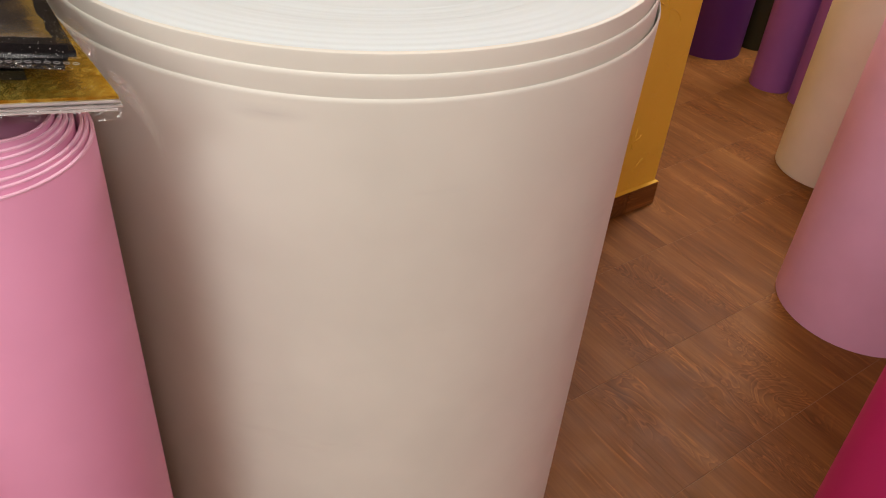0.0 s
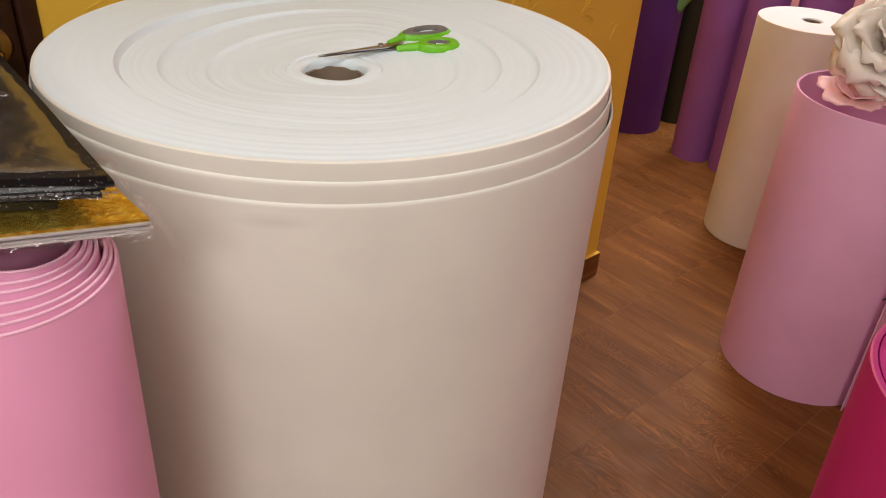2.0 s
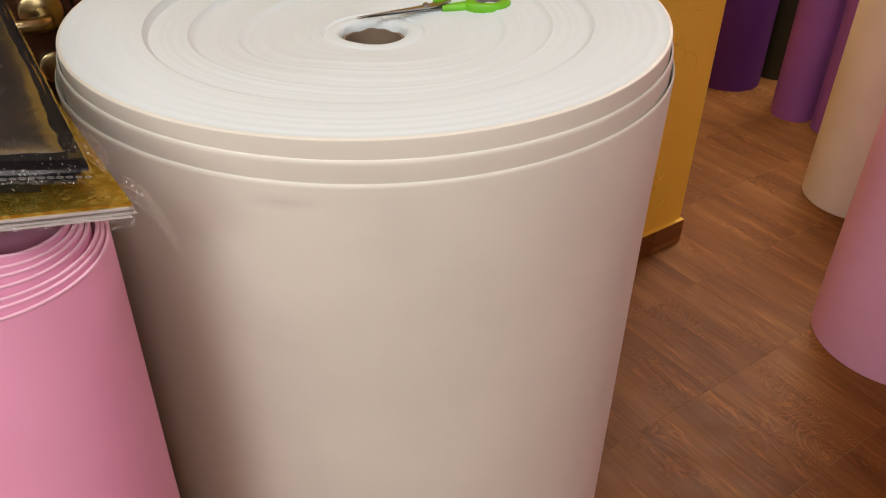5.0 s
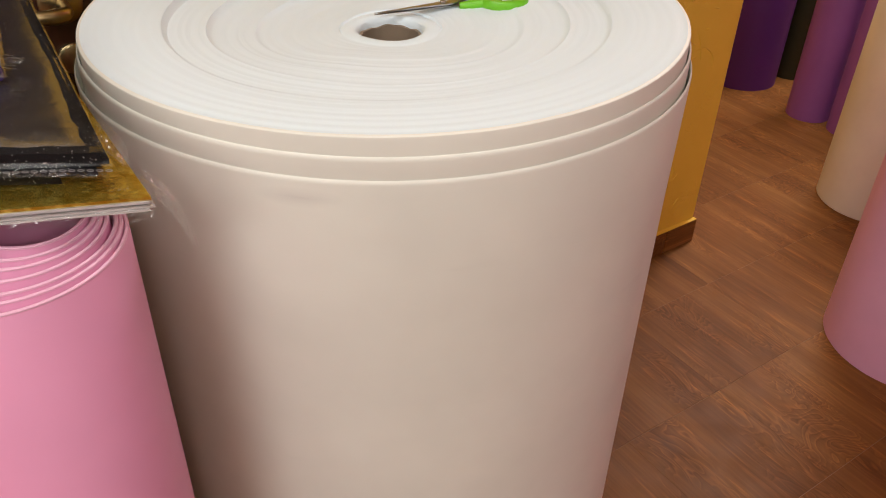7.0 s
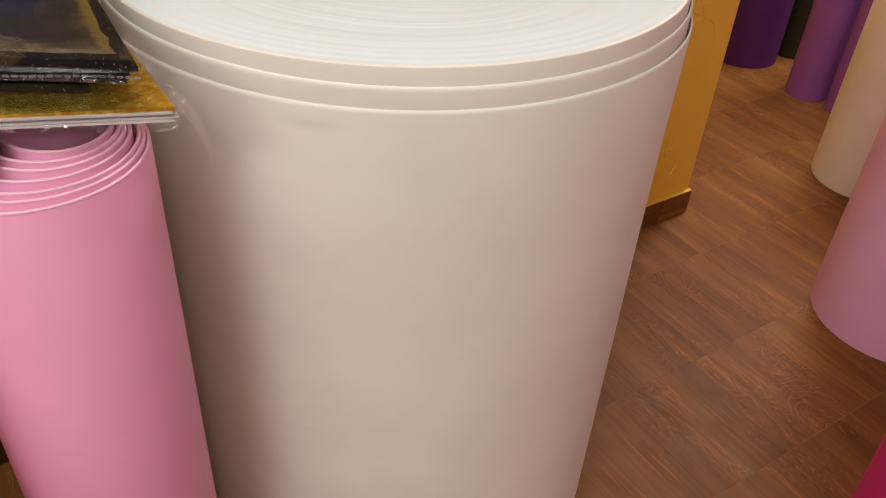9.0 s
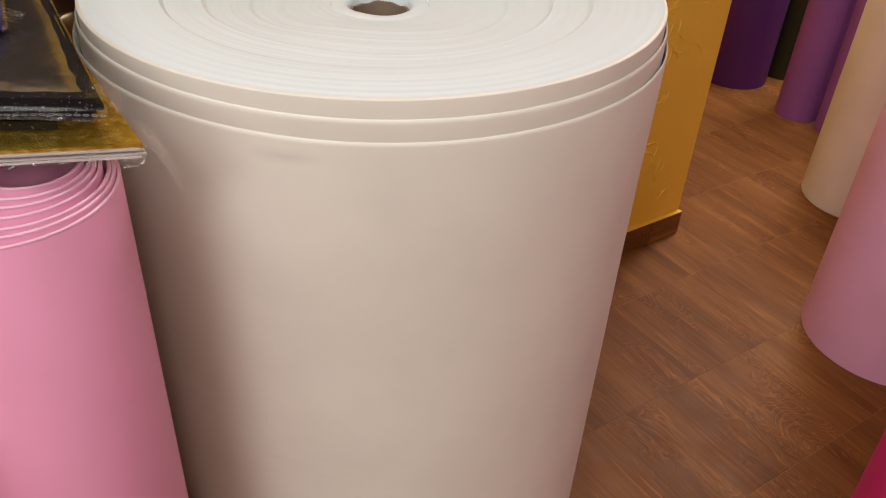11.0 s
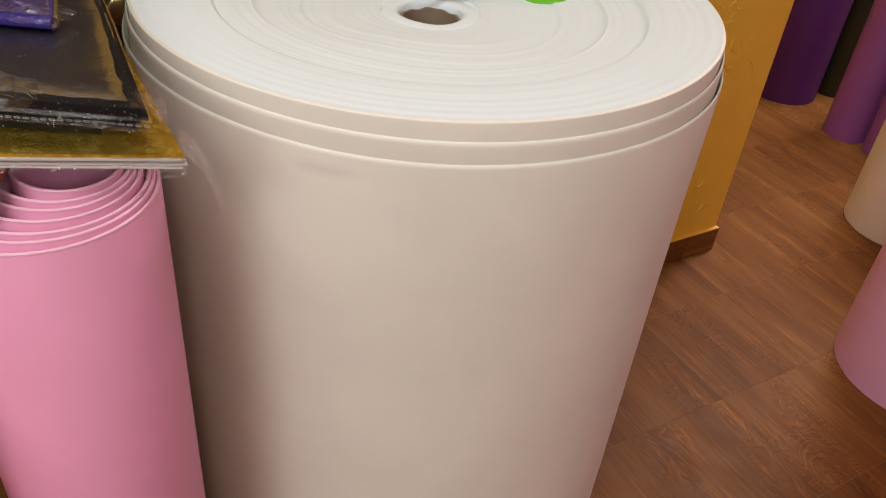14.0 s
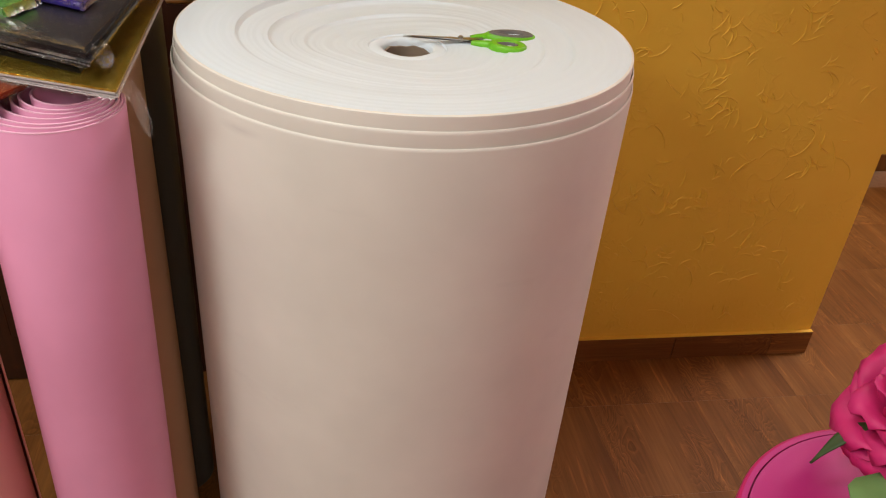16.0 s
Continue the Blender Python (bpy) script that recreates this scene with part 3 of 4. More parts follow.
def loose_roll(name, at, r, h, material, label, turns=6, gap=0.0045, rise=0.004, lean=None, ecc=(0.0, 0.0), thick=0.003, start=0.0, group="foam rolls", flap=0.0, uneven_gaps=(), edge=None):
    """A sheet loosely rolled up: one spiral, its inner turns standing a little higher."""
    ob = thing(name, at, label, "foam roll", group, turn=lean)
    pts, tops, bots = [], [], []
    steps = 64
    uneven = random.Random(int(r * 1e4))
    gaps = [0.0]
    for i in range(int(turns) + 2):
        gaps.append(gaps[-1] + (uneven_gaps[i] if i < len(uneven_gaps) else gap * uneven.choice((0.55, 0.75, 1.0, 1.7))))
    for i in range(int(turns * steps) + 1):
        k = i / steps
        a = start + 2 * math.pi * k
        rr = r - thick / 2 - (gaps[int(k)] + (gaps[int(k) + 1] - gaps[int(k)]) * (k - int(k)))
        pts.append((rr * math.cos(a) + ecc[0] * k, rr * math.sin(a) + ecc[1] * k))
        tops.append(h + rise * min(k, 7.0) + 0.001 * math.sin(a * 2))
        bots.append(0.0)
    if flap:
        x, y = pts[0]
        tx, ty = math.sin(start), -math.cos(start)
        pts = [(x + tx * flap * s + math.cos(start) * 0.25 * flap * s * s, y + ty * flap * s + math.sin(start) * 0.25 * flap * s * s) for s in (1.0, 0.66, 0.33)] + pts
        tops = [tops[0]] * 3 + tops
        bots = [0.0] * 3 + bots
    cut = steps + (4 if flap else 1)
    part("outer_turn", sheet_strip(pts[:cut], tops[:cut], bots[:cut], thick), material, ob, smooth=50)
    part("inner_coil", sheet_strip(pts[cut - 1:], tops[cut - 1:], bots[cut - 1:], thick), material, ob, smooth=50)
    # Strip along the rim whose paler colour stands in for light from above.
    if edge:
        part("cut_edge", sheet_strip(pts, [t + 0.0004 for t in tops], [t - 0.0012 for t in tops], thick * 1.08), edge, ob, "cut edge of the sheet, coloured paler as if lit from above", smooth=50)
    return ob


def tilt(dx, dy, h):
    return Vector((0, 0, 1)).rotation_difference(Vector((dx, dy, h))).to_matrix().to_4x4()


white_roll()
loose_roll("foam_roll", (-0.275, -0.469, 0), 0.0925, 1.0565, PINK, "pink foam sheet loosely rolled, carrying packs of glitter sheets", turns=6.65, gap=0.0080, rise=0.0024, uneven_gaps=(0.0105, 0.0040, 0.0100, 0.0105, 0.0048, 0.0095, 0.0080),
           lean=tilt(0.009, 0.017, 1.07), ecc=(0.0032, 0.0024), start=radians(200), edge=PINK_EDGE_LIT)
loose_roll("foam_roll", (-0.462, -0.628, 0), 0.13, 1.062, SALMON, "salmon pink foam sheet rolled up on the floor", turns=5, gap=0.007, rise=0.001, start=1.0)
loose_roll("foam_roll", (-0.377, -0.273, 0), 0.070, 1.075, BEIGE, "beige brown foam sheet rolled up behind the pink roll", turns=5, gap=0.006, rise=0.001, start=2.6)
loose_roll("foam_roll", (-0.452, -0.136, 0), 0.070, 1.085, GREY, "dark grey foam sheet rolled up beside the door", turns=4, gap=0.006, rise=0.001, start=2.6)
loose_roll("foam_roll", (1.312, 0.625, 0), 0.209, 0.785, LILAC_PINK, "wide lilac pink foam tube with foam roses on it", turns=2.3, gap=0.004, rise=-0.001, start=radians(-75), flap=0.05)
wound_roll("foam_roll", (1.535, 1.344, 0), 0.167, 0.772, CREAM, CREAM_FACE, "cream white foam roll standing upright with an open core", hole=0.03, dish=0.002, group="foam rolls", seed=3)
loose_roll("foam_roll", (1.581, 2.001, 0), 0.091, 1.05, PURPLE, "violet foam sheet rolled into a slim tube", turns=4, gap=0.006, rise=0.001)
loose_roll("foam_roll", (1.420, 2.365, 0), 0.148, 1.05, DEEP_PURPLE, "deep purple foam sheet rolled into a tube by the wall", turns=4, gap=0.006, rise=0.001)
loose_roll("foam_roll", (1.678, 1.856, 0), 0.078, 1.05, PURPLE, "violet foam sheet rolled up behind the cream roll", turns=4, gap=0.006, rise=0.001)
loose_roll("foam_roll", (1.665, 2.425, 0), 0.092, 1.05, OLIVE, "dark olive foam sheet rolled up among the purple rolls", turns=4, gap=0.006, rise=0.001)
loose_roll("foam_roll", (1.840, 1.750, 0), 0.095, 1.05, PURPLE, "violet foam sheet rolled up near the far wall", turns=4, gap=0.006, rise=0.001)
wound_roll("foam_roll", (0.851, -0.473, 0), 0.248, 0.795, MAGENTA, MAGENTA_FACE, "magenta pink foam roll with a rose lying on it", hole=0.03, dish=0.002, lean=tilt(0.019, 0.045, 0.795), group="foam rolls", seed=5, groove=0.010)


# ---- scissors ----
def scissors():
    """Tip at the origin, handles towards +x, lying flat."""
    ob = thing("scissors", (-0.021, 0.025, 1.0640), "steel scissors with lime green handles lying on the white roll", "scissors", turn=Matrix.Rotation(math.atan2(0.080, 0.195), 4, "Z"))

    def blade(mirror, z, rise):
        """Tapered, with a ground bevel; the spine is thicker than the edge."""
        bm = bmesh.new()
        rows_ = []
        for x, lo, hi in ((0.0005, -0.0004, 0.0006), (0.020, -0.0022, 0.0022), (0.050, -0.0045, 0.0045), (0.080, -0.0062, 0.0068), (0.094, -0.0068, 0.0088), (0.108, -0.0105, 0.0060), (0.128, -0.0165, -0.0035)):
            t = 0.0006 + 0.0012 * min(1, x / 0.05)
            zz = z + rise * x
            ring = [(x, lo * mirror, zz), (x, hi * mirror, zz), (x, hi * mirror, zz + t), (x, (lo * 0.4 + hi * 0.6) * mirror, zz + t * 1.25), (x, lo * mirror, zz + t * 0.3)]
            rows_.append([bm.verts.new(v) for v in ring])
        for a, b in zip(rows_, rows_[1:]):
            for k in range(5):
                bm.faces.new((a[k], a[(k + 1) % 5], b[(k + 1) % 5], b[k]))
        bm.faces.new(rows_[0])
        bm.faces.new(rows_[-1][::-1])
        bmesh.ops.recalc_face_normals(bm, faces=bm.faces)
        return bm

    part("blade", blade(1, 0.0030, 0.02), STEEL, ob, smooth=20)
    part("blade", blade(-1, 0.0052, 0.02), STEEL, ob, smooth=20)
    part("screw", lathe([(0, 0.0125), (0.002, 0.0122), (0.0040, 0.011), (0.0046, 0.0090), (0.0046, 0.003)], 20), STEEL, ob).location = (0.092, 0.0005, 0)

    def bow(cx, cy, lx, ly, z0, z1, turn, hole, swell=0.15):
        """A moulded oval bow with a rounded rim and an oval opening."""
        bm = bmesh.new()
        n, rings = 40, []
        prof = [(hole, 0.30), (hole, 0.80), (hole + 0.06, 1.0), (0.90, 1.0), (0.97, 0.85), (1.0, 0.55), (0.98, 0.2), (0.92, 0.0), (hole + 0.06, 0.0)]
        for f, h in prof:
            ring = []
            for i in range(n):
                a = 2 * math.pi * i / n
                x, y = f * lx * math.cos(a), f * ly * math.sin(a) * (1 + swell * math.cos(a))
                ring.append(bm.verts.new((cx + x * math.cos(turn) - y * math.sin(turn), cy + x * math.sin(turn) + y * math.cos(turn), z0 + (z1 - z0) * h)))
            rings.append(ring)
        for a, b in zip(rings, rings[1:] + rings[:1]):
            for i in range(n):
                bm.faces.new((a[i], a[(i + 1) % n], b[(i + 1) % n], b[i]))
        bmesh.ops.recalc_face_normals(bm, faces=bm.faces)
        return bm

    upper = part("handle", bow(0.172, 0.024, 0.043, 0.0225, 0.0010, 0.0145, 0.06, 0.55), LIME, ob, "lime green plastic finger bow")
    part("grip", bow(0.173, 0.0245, 0.0375, 0.0185, 0.0035, 0.0165, 0.06, 0.52), GRIP, upper, "grey rubber grip lining")
    part("shank", tube([(0.108, 0.009, 0.0072), (0.120, 0.0125, 0.0075), (0.137, 0.019, 0.0080)], [0.0042, 0.0060, 0.0068], 12), LIME, upper)
    lower = part("handle", bow(0.166, -0.0250, 0.0310, 0.0215, 0.0010, 0.0140, -0.15, 0.52), LIME, ob, "lime green plastic thumb bow")
    part("grip", bow(0.166, -0.0250, 0.0205, 0.0135, 0.0030, 0.0125, -0.15, 0.60), GRIP, lower, "grey rubber grip lining")
    part("shank", tube([(0.110, -0.0100, 0.0052), (0.122, -0.0135, 0.0058), (0.139, -0.0190, 0.0072)], [0.0040, 0.0058, 0.0068], 12), LIME, lower)
    return ob


scissors()


# ---- packs of sheets on the pink roll ----
def corner_frame(cx, cy, along, back, la, lb):
    a, b = Vector(along).normalized(), Vector(back).normalized()
    c = Vector((cx, cy))
    return [c, c + a * la, c + a * la + b * lb, c + b * lb]


def inset(corners, d):
    mid = sum(corners, Vector((0, 0))) / 4
    return [c + (mid - c).normalized() * d for c in corners]


def film_over(corners, z0, z1, ob, seed, over=0.012, material=None):
    """Crinkled clear film laid over a pack and drawn down round its edges."""
    rnd = random.Random(seed)
    a, b, c, d = [Vector((*q, 0)) for q in inset(corners, -over)]
    n = 28
    bm = bmesh.new()
    g = {}
    for i in range(n + 1):
        for j in range(n + 1):
            u, v = i / n, j / n
            p = (a * (1 - u) + b * u) * (1 - v) + (d * (1 - u) + c * u) * v
            e = min(u, v, 1 - u, 1 - v) * n
            drop = (z1 - z0) * (0.85 if e < 0.5 else 0.12 if e < 1.5 else 0.0)
            swell = 0.0008 * math.sin(13 * u + seed) * math.sin(11 * v) + rnd.uniform(0, 0.0008)
            g[i, j] = bm.verts.new((p.x + rnd.uniform(-1, 1) * 0.0006, p.y + rnd.uniform(-1, 1) * 0.0006, z1 + 0.0012 + swell - drop))
    for i in range(n):
        for j in range(n):
            bm.faces.new((g[i, j], g[i + 1, j], g[i + 1, j + 1], g[i, j + 1]))
    return part("wrapping", bm, material or FILM, ob, "crinkled clear plastic wrapping", smooth=180)


def drooping_film(base, out, width, drop, ob, seed):
    rnd = random.Random(seed)
    bm = bmesh.new()
    b, o = Vector(base), Vector(out)
    side = Vector((-o.y, o.x, 0)).normalized()
    rows_ = []
    for i in range(13):
        f = i / 12
        w = width * (1 - 0.35 * f) * (1.0 if f < 0.8 else math.sqrt(max(0.05, 1 - ((f - 0.8) / 0.2) ** 2)))
        rows_.append([bm.verts.new(b + o * (f * (1 - 0.3 * f)) + side * (k - 4) / 4 * w + Vector((0, 0, -drop * f ** 1.6 + 0.0025 * math.sin(k * 1.7 + 3 * f))) + Vector((rnd.uniform(-1, 1), rnd.uniform(-1, 1), rnd.uniform(-1, 1))) * 0.0003) for k in range(9)])
    for p, q in zip(rows_, rows_[1:]):
        for k in range(8):
            bm.faces.new((p[k], p[k + 1], q[k + 1], q[k]))
    return part("film_flap", bm, FLAP_FILM, ob, "loose end of clear film", smooth=180)


def crumpled_film(ob, centre, size, seed):
    """A loose, crumpled end of a clear bag: sharp random folds over a low mound."""
    rnd = random.Random(seed)
    bm = bmesh.new()
    g = {}
    nx, ny = 16, 10
    for i in range(nx + 1):
        for j in range(ny + 1):
            u, v = i / nx, j / ny
            mound = math.sin(math.pi * u) ** 0.6 * math.sin(math.pi * v) ** 0.6
            fold = 0.5 + 0.5 * math.sin(9 * u + 5 * v + 2 * math.sin(7 * v + seed))
            g[i, j] = bm.verts.new((centre[0] + (u - 0.5) * size[0] + rnd.uniform(-1, 1) * 0.003, centre[1] + (v - 0.5) * size[1] + rnd.uniform(-1, 1) * 0.003,
                                    centre[2] + size[2] * mound * (0.35 + 0.65 * fold) + rnd.uniform(0, 0.0025)))
    for i in range(nx):
        for j in range(ny):
            bm.faces.new((g[i, j], g[i + 1, j], g[i + 1, j + 1], g[i, j + 1]))
    return part("crumpled_bag", bm, BAG, ob, "crumpled end of a clear bag", smooth=35)


def hanging_lip(a, b, z, drop, out, ob, seed, material=None):
    """A limp strip of film that hangs below a pack's edge from a to b."""
    rnd = random.Random(seed)
    a, b = Vector((*a, 0)), Vector((*b, 0))
    side = Vector(((b - a).y, -(b - a).x, 0)).normalized()
    if side.y > 0:
        side = -side
    bm = bmesh.new()
    cols = []
    n = 40
    for i in range(n + 1):
        f = i / n
        low = drop * (0.75 + 0.3 * math.sin(5 * f + seed) + rnd.uniform(-0.08, 0.08))
        wave = 0.0007 * math.sin(37 * f) + rnd.uniform(-0.0004, 0.0004)
        cols.append([bm.verts.new(a.lerp(b, f) + side * (out * k + wave * k) + Vector((0, 0, z - low * k * k))) for k in (0.0, 0.4, 0.75, 1.0)])
    for p, q in zip(cols, cols[1:]):
        for k in range(3):
            bm.faces.new((p[k], p[k + 1], q[k + 1], q[k]))
    return part("film_lip", bm, material or FLAP_FILM, ob, "limp lip of clear film below the edge", smooth=180)


def seal_dashes(a, b, z, out, ob, count=62):
    """The row of small stamped ovals of a heat-sealed seam."""
    a, b = Vector((*a, 0)), Vector((*b, 0))
    d = (b - a).normalized()
    side = Vector((d.y, -d.x, 0))
    if side.y > 0:
        side = -side
    up = Vector((0, 0, 1))
    bm = bmesh.new()
    step = (b - a).length / count
    for i in range(count):
        c = a + d * step * (i + 0.5) + side * out + up * (z + 0.0006 * math.sin(i * 0.31))
        rings = []
        for w, h in ((0.40, 0.0010), (0.28, 0.0004)):
            rings.append([bm.verts.new(c + d * step * w * math.cos(q * math.pi / 4) + up * h * math.sin(q * math.pi / 4)) for q in range(8)])
        for q in range(8):
            bm.faces.new((rings[0][q], rings[0][(q + 1) % 8], rings[1][(q + 1) % 8], rings[1][q]))
    bmesh.ops.solidify(bm, geom=list(bm.faces), thickness=0.0003)
    return part("seal_seam", bm, SEAL, ob, "stamped row of small ovals in the film's seam")


gold_corners = corner_frame(-0.145, -0.459, (-0.217, -0.043), (-0.20, 0.30), 0.34, 0.42)
gold = thing("glitter_sheet_pack", (0, 0, 0), "gold holographic foil sheets in clear film on the pink roll", "craft sheets", "sheet packs")
part("foil_sheet", slab(gold_corners, 1.1005, 1.1030), GOLD, gold, "gold holographic foil sheet")
for i in range(4):
    part("backing_sheet", slab([c + Vector((0.0016 * ((i * 7) % 3 - 1), 0.0018 * ((i * 5) % 3 - 1))) for c in gold_corners], 1.0985 - 0.0021 * i, 1.1001 - 0.0021 * i, cuts=4), PAPER, gold)
film_over(gold_corners, 1.0925, 1.1030, gold, 3, 0.004, SOFT_FILM)
hanging_lip(gold_corners[0], gold_corners[1], 1.0945, 0.0085, 0.0035, gold, 2)
drooping_film((-0.160, -0.438, 1.1015), (0.044, 0.010, 0), 0.017, 0.062, gold, 4)

dark_corners = corner_frame(-0.211, -0.446, (-1, -0.06), (-0.5, 0.86), 0.30, 0.30)
dark = thing("glitter_sheet_pack", (0, 0, 0), "thin pack of dark sheets between gold and black packs", "craft sheets", "sheet packs")
for i in range(3):
    part("foam_sheet", slab([c + Vector((-0.004 * i, 0.003 * i)) for c in dark_corners], 1.1050 + 0.0073 * i, 1.1118 + 0.0073 * i, cuts=4), BLACK_FOAM, dark)

black_corners = corner_frame(-0.163, -0.473, (-1, -0.05), (-0.5, 0.86), 0.36, 0.40)
black = thing("glitter_sheet_pack", (0, 0, 0), "pack of black glitter foam sheets in crinkled clear film", "craft sheets", "sheet packs")
for i in range(4):
    low = 0.006 if i < 2 else 0.0
    part("foam_sheet", slab([c + Vector((-low + 0.002 * ((i * 7) % 3 - 1), low * 0.4 + 0.0015 * ((i * 5) % 3 - 1))) for c in black_corners], 1.1272 + 0.0047 * i, 1.1316 + 0.0047 * i, cuts=4), BLACK_FOAM, black)
film_over(black_corners, 1.1330, 1.1462, black, 5, 0.006)
seal_dashes(inset(black_corners, -0.006)[0], inset(black_corners, -0.006)[1], 1.1345, 0.0016, black)
hanging_lip(black_corners[0], black_corners[1], 1.1345, 0.0040, 0.0075, black, 9)
drooping_film((-0.176, -0.455, 1.1465), (0.026, 0.006, 0), 0.022, 0.020, black, 12)

violet = thing("glitter_sheet_pack", (0, 0, 0), "small pack of violet glitter pieces in a clear bag", "craft sheets", "sheet packs")
violet_corners = corner_frame(-0.274, -0.368, (-1, -0.03), (-0.45, 0.9), 0.16, 0.16)
for i in range(2):
    part("foam_sheet", slab([c + Vector((0.001 * i, 0.001 * i)) for c in violet_corners], 1.1490 + 0.0046 * i, 1.1533 + 0.0046 * i, cuts=6), VIOLET_GLITTER, violet)
edge = [violet_corners[0].lerp(violet_corners[1], t) for t in (0.0, 0.2, 0.4, 0.6, 0.8, 1.0)]
part("folded_edge", tube([Vector((c[0], c[1], 1.1545)) for c in edge], 0.0056, 10), VIOLET_EDGE, violet, "dark blue violet shiny folded edge")
film_over(violet_corners, 1.1492, 1.1570, violet, 15, 0.006)
crumpled_film(violet, (-0.303, -0.360, 1.1560), (0.075, 0.035, 0.006), 21)

green = thing("glitter_sheet_pack", (0, 0, 0), "small pack of bright green glitter foam in a clear bag", "craft sheets", "sheet packs")
green_corners = corner_frame(-0.317, -0.449, (-1, -0.05), (-0.2, 0.97), 0.11, 0.06)
part("foam_sheet", slab(green_corners, 1.1500, 1.1625, cuts=6), GREEN_GLITTER, green)
film_over(green_corners, 1.1495, 1.1635, green, 17, 0.010)
crumpled_film(green, (-0.285, -0.478, 1.1478), (0.105, 0.045, 0.017), 5)
crumpled_film(green, (-0.345, -0.490, 1.1478), (0.085, 0.030, 0.010), 9)

orange = thing("glitter_sheet_pack", (0, 0, 0), "pack of orange glitter foam sheets under the gold pack", "craft sheets", "sheet packs")
orange_corners = corner_frame(-0.266, -0.535, (-0.9, -0.16), (-0.1, 1.0), 0.30, 0.07)
for i in range(3):
    part("foam_sheet", slab([c + Vector((-0.006 * (2 - i), 0.001 * i)) for c in orange_corners], 1.0745 + 0.0046 * i, 1.0785 + 0.0046 * i, cuts=5), ORANGE_GLITTER, orange)
film_over(orange_corners, 1.0750, 1.0880, orange, 19, 0.009, SOFT_FILM)


# ---- foam roses ----
def petal(width, height, curl, cup):
    """A petal that stands on its base, cupped and curled outwards at the rim; faces +x."""
    bm = bmesh.new()
    nu, nv = 9, 7
    g = {}
    for i in range(nu):
        for j in range(nv):
            s, t = i / (nu - 1) * 2 - 1, j / (nv - 1)
            half = width / 2 * (0.35 + 0.65 * math.sin(math.pi * min(1, 0.18 + 0.62 * t)))
            y = s * half
            top = height * (1 - 0.20 * abs(s) ** 2.2 + 0.035 * math.sin(5 * s + 40 * width))
            z = t * top
            x = cup * (math.sin(t * 1.5) * 0.9) - 1.6 * cup * s * s * (0.4 + 0.6 * t) * 0.6
            if t > 0.7:
                k = (t - 0.7) / 0.3
                x += curl * k * k * (1 + 0.35 * math.sin(7 * s + 90 * height))
                z -= curl * 0.55 * k * k
            g[i, j] = bm.verts.new((x, y, z))
    for i in range(nu - 1):
        for j in range(nv - 1):
            bm.faces.new((g[i, j], g[i + 1, j], g[i + 1, j + 1], g[i, j + 1]))
    bmesh.ops.recalc_face_normals(bm, faces=bm.faces)
    bmesh.ops.solidify(bm, geom=list(bm.faces), thickness=0.0018)
    return bm


def rose(at, size, material, label, lean=(0, 0), seed=1, leaves=0, leaf_turn=0.0, flat=False):
    rnd = random.Random(seed)
    turn = tilt(lean[0], lean[1], 1.0)
    ob = thing("foam_rose", at, label, "artificial flower", "foam roses", turn=turn)
    rows_ = [(3, 0.10, 0.62, 0.40, 0.00, 0.10, 0), (4, 0.16, 0.70, 0.60, 0.10, 0.18, 8), (5, 0.24, 0.74, 0.80, 0.26, 0.22, 27), (6, 0.30, 0.74, 0.92, 0.34, 0.22, 50), (7, 0.34, 0.72, 0.98, 0.34, 0.20, 76)]
    if flat:
        rows_ = [(3, 0.10, 0.60, 0.70, 0.05, 0.10, 48), (6, 0.20, 1.05, 0.95, 0.12, 0.10, 72)]
    for count, r, hgt, wid, curl, cup, lean_deg in rows_:
        base = rnd.uniform(0, 6.28)
        for k in range(count):
            a = base + 2 * math.pi * k / count + rnd.uniform(-0.12, 0.12)
            m = rnd.uniform(0.92, 1.08)
            bm = petal(size * wid * m, size * hgt * m, size * curl * 0.55, size * cup * 0.5)
            p = part("petal", bm, material, ob, smooth=180)
            p.matrix_local = Matrix.Rotation(a, 4, "Z") @ Matrix.Translation((size * r * 0.45, 0, size * 0.03)) @ Matrix.Rotation(radians(lean_deg + rnd.uniform(-5, 5)), 4, "Y")
    for k in range(leaves):
        a = leaf_turn + k * 1.1
        p = part("leaf", foam_leaf(size * 1.25, size * 0.85), LEAF, ob, "pale green foam leaf", smooth=180)
        p.matrix_local = turn.inverted() @ Matrix.Translation((math.cos(a) * size * 0.50, math.sin(a) * size * 0.50, -size * 0.32)) @ Matrix.Rotation(a, 4, "Z")
    if leaves:
        for k in range(4):
            a = leaf_turn - 0.75 + k * 1.5
            s = part("sepal", foam_leaf(size * 0.55, size * 0.15, 0.85), SEPAL, ob, "dark green curled sepal", smooth=180)
            s.matrix_local = turn.inverted() @ Matrix.Translation((math.cos(a) * size * 0.25 - size * 0.25, math.sin(a) * size * 0.25, -size * 0.10)) @ Matrix.Rotation(a, 4, "Z")
    return ob


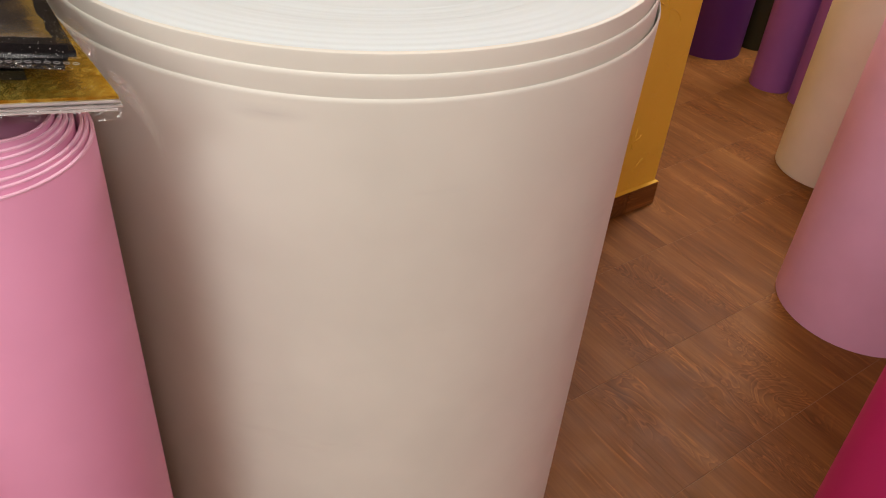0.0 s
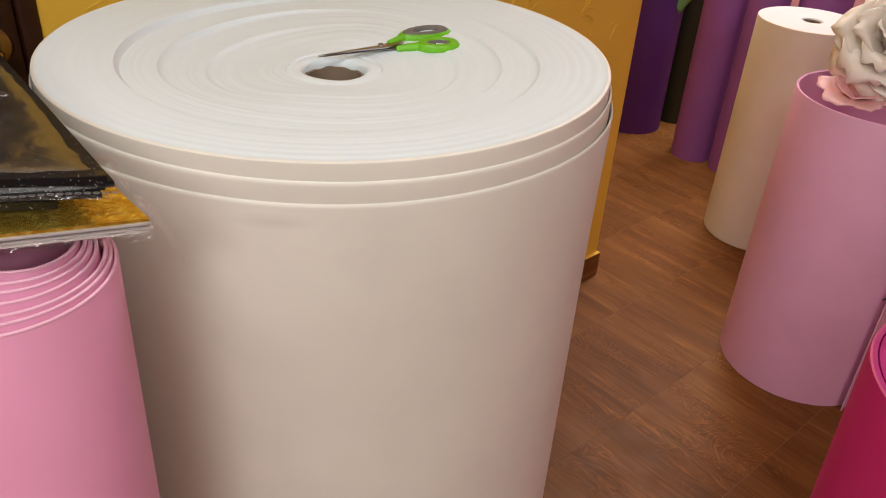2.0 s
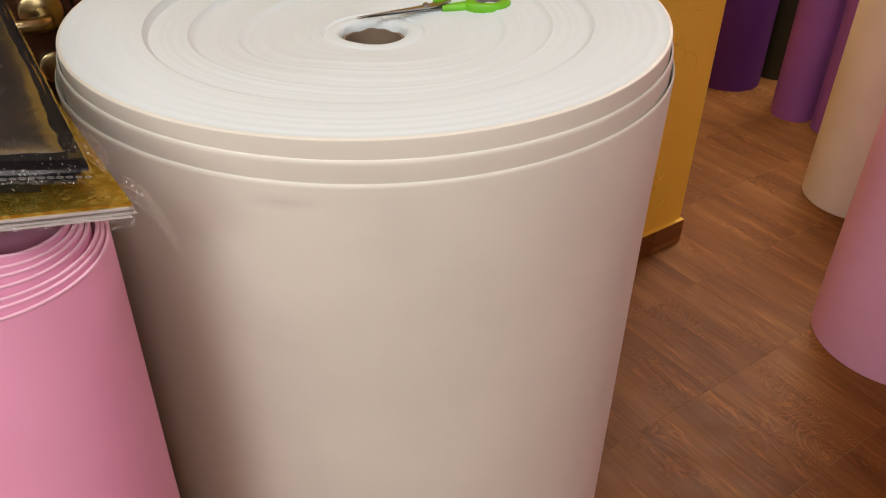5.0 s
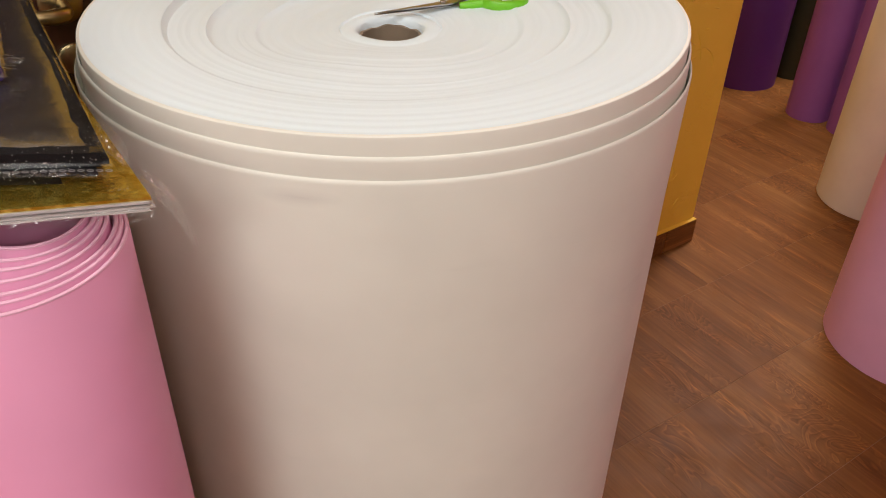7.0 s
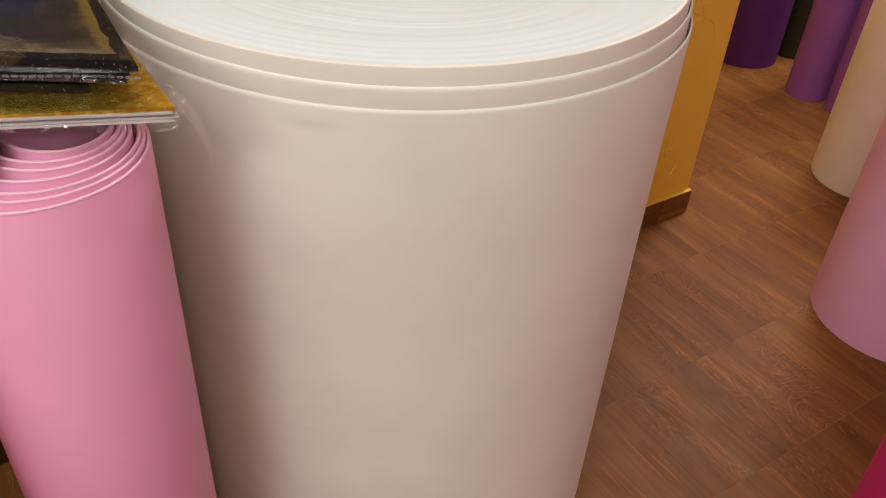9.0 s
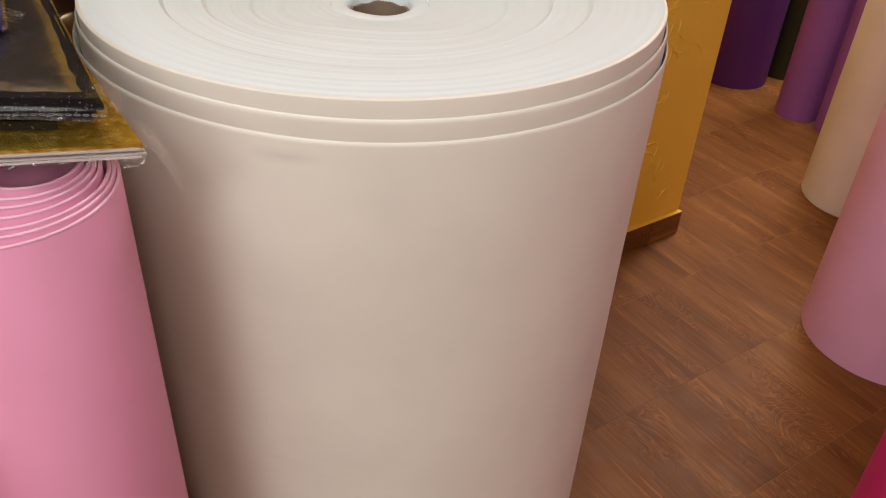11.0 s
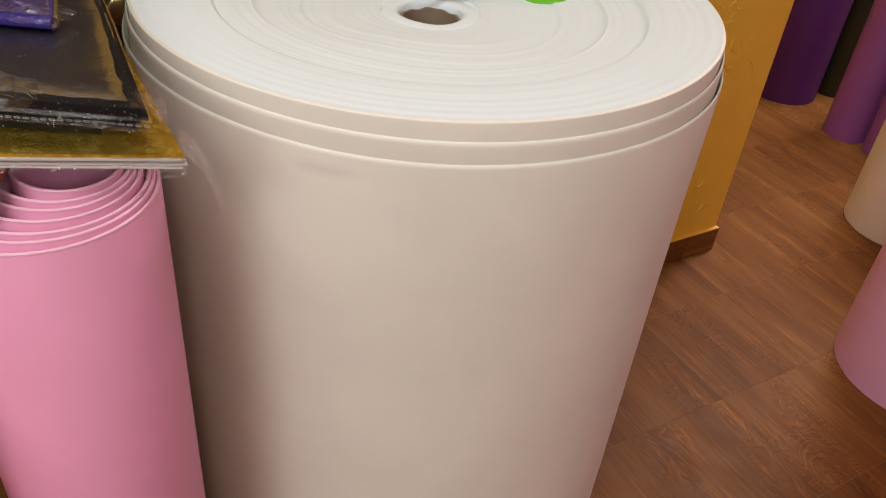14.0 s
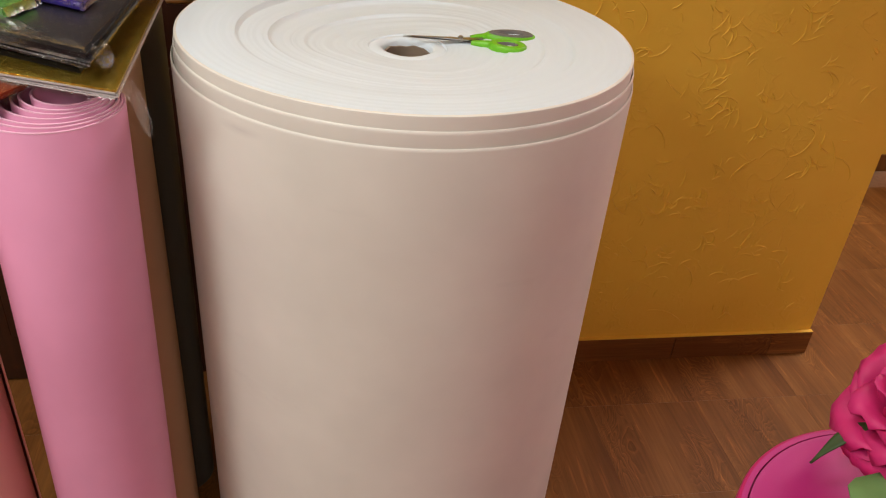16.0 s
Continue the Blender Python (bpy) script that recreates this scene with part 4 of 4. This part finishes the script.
def foam_leaf(length, width, droop=0.12):
    bm = bmesh.new()
    g = {}
    for i in range(11):
        t = i / 10
        w = width / 2 * math.sin(math.pi * t ** 0.8) * (1 + 0.06 * math.sin(22 * t))
        for j, s in enumerate((-1, -0.5, 0, 0.5, 1)):
            g[i, j] = bm.verts.new((t * length, s * max(w, 0.001), -droop * length * t * t + 0.10 * abs(s) * w))
    for i in range(10):
        for j in range(4):
            bm.faces.new((g[i, j], g[i + 1, j], g[i + 1, j + 1], g[i, j + 1]))
    bmesh.ops.recalc_face_normals(bm, faces=bm.faces)
    bmesh.ops.solidify(bm, geom=list(bm.faces), thickness=0.0016)
    return bm


rose((1.318, 0.665, 0.888), 0.178, ROSE_CREAM, "large cream foam rose lying on the lilac pink roll", (-0.55, -0.75), 3)
rose((1.238, 0.640, 0.781), 0.088, ROSE_BLUSH, "pale blush foam blossom with flat petals beneath the cream rose", (-0.15, -0.20), 9, flat=True)
rose((0.786, -0.295, 0.882), 0.110, ROSE_MAGENTA, "magenta foam rose with green leaves on the magenta roll", (-0.65, -0.30), 6, leaves=2, leaf_turn=-1.75)



def leaf_spray():
    """A green artificial spray that hangs from the rim of the olive roll."""
    ob = thing("artificial_leaf_spray", (1.600, 2.345, 1.052), "green artificial leaf spray hanging over a dark olive roll", "artificial plant")
    part("stem", tube([(0.02, 0.02, -0.002), (-0.005, -0.012, 0.004), (-0.022, -0.030, -0.03), (-0.05, -0.07, -0.16), (-0.072, -0.098, -0.30)], [0.003, 0.003, 0.003, 0.0025, 0.002], 8), SEPAL, ob)
    for at, turn, dip, size in (((-0.072, -0.098, -0.29), -2.5, 72, 0.215), ((-0.055, -0.076, -0.19), -1.2, 62, 0.13), ((-0.035, -0.048, -0.10), -3.2, 58, 0.12)):
        leaf_part = part("leaf", foam_leaf(size, size * 0.55, 0.1), LEAF, ob, smooth=180)
        leaf_part.matrix_local = Matrix.Translation(at) @ Matrix.Rotation(turn, 4, "Z") @ Matrix.Rotation(radians(dip), 4, "Y")
    return ob


leaf_spray()

# ---- skirting and floor tiles ----
PITCH, GAP, U0, V0 = 0.307, 0.0012, 1.187, 0.268


def tile_mesh(name, w, d, h, bevel):
    return mesh_of(name, box(-w / 2, w / 2, -d / 2, d / 2, -h, 0, bevel), TILE)


skirting = setting("baseboard", box(DOOR1 + 0.004, WALL_END - 0.002, WALL_V - 0.004, WALL_V - 0.0005, 0.0005, 0.074), GROUT, "brown wood-print tile skirting along the yellow wall", "baseboard")
edges = [DOOR1 + 0.004] + [U0 + PITCH * k for k in range(-4, 1)] + [WALL_END + 0.004]
for a, b in zip(edges, edges[1:]):
    bm = box(-(b - a) / 2 + 0.0012, (b - a) / 2 - 0.0012, -0.005, 0.005, -0.0385, 0.0385, 0.0012)
    p = new("tile", mesh_of("skirting_tile", bm, SKIRTING_TILE))
    p.parent = skirting
    p.location = ((a + b) / 2, WALL_V - 0.0095, 0.0395)

setting("trim", box(DOOR1 + 0.004, WALL_END + 0.003, WALL_V - 0.0135, WALL_V - 0.0006, 0.0785, 0.0812, 0.0008), PLASTER, "yellow paint bead on top of the skirting", "trim")
shared = tile_mesh("floor_tile", PITCH - GAP * 0.12, PITCH - GAP, 0.008, 0.0003)
rest, faces = [], []
for i in range(-16, 8):
    for j in range(-17, 5):
        u, v = U0 + PITCH * (i + 0.5), V0 + PITCH * (j + 0.5)
        if not (ROOM["u0"] < u - PITCH / 2 and u + PITCH / 2 < ROOM["u1"] and ROOM["v0"] < v - PITCH / 2 and v + PITCH / 2 < ROOM["v1"] + 0.1):
            continue
        if u > -1.9 and v > -2.6:
            t = new("tile", shared)
            t.parent = floor
            t.location = (u, v, 0)
            continue
        h, n = (PITCH - GAP) / 2, len(rest)
        rest += [(u - h, v - h, 0), (u + h, v - h, 0), (u + h, v + h, 0), (u - h, v + h, 0), (u - h, v - h, -0.008), (u + h, v - h, -0.008), (u + h, v + h, -0.008), (u - h, v + h, -0.008)]
        faces += [(n, n + 1, n + 2, n + 3)] + [(n + k, n + 4 + k, n + 4 + (k + 1) % 4, n + (k + 1) % 4) for k in range(4)]
mesh = bpy.data.meshes.new("floor_tiles")
mesh.from_pydata(rest, [], faces)
mesh.materials.append(TILE)
outer = new("floor_tiles", mesh)
outer.parent = floor
tagged(outer, "brown wood-print tiles over the rest of the floor", kind="stuff")
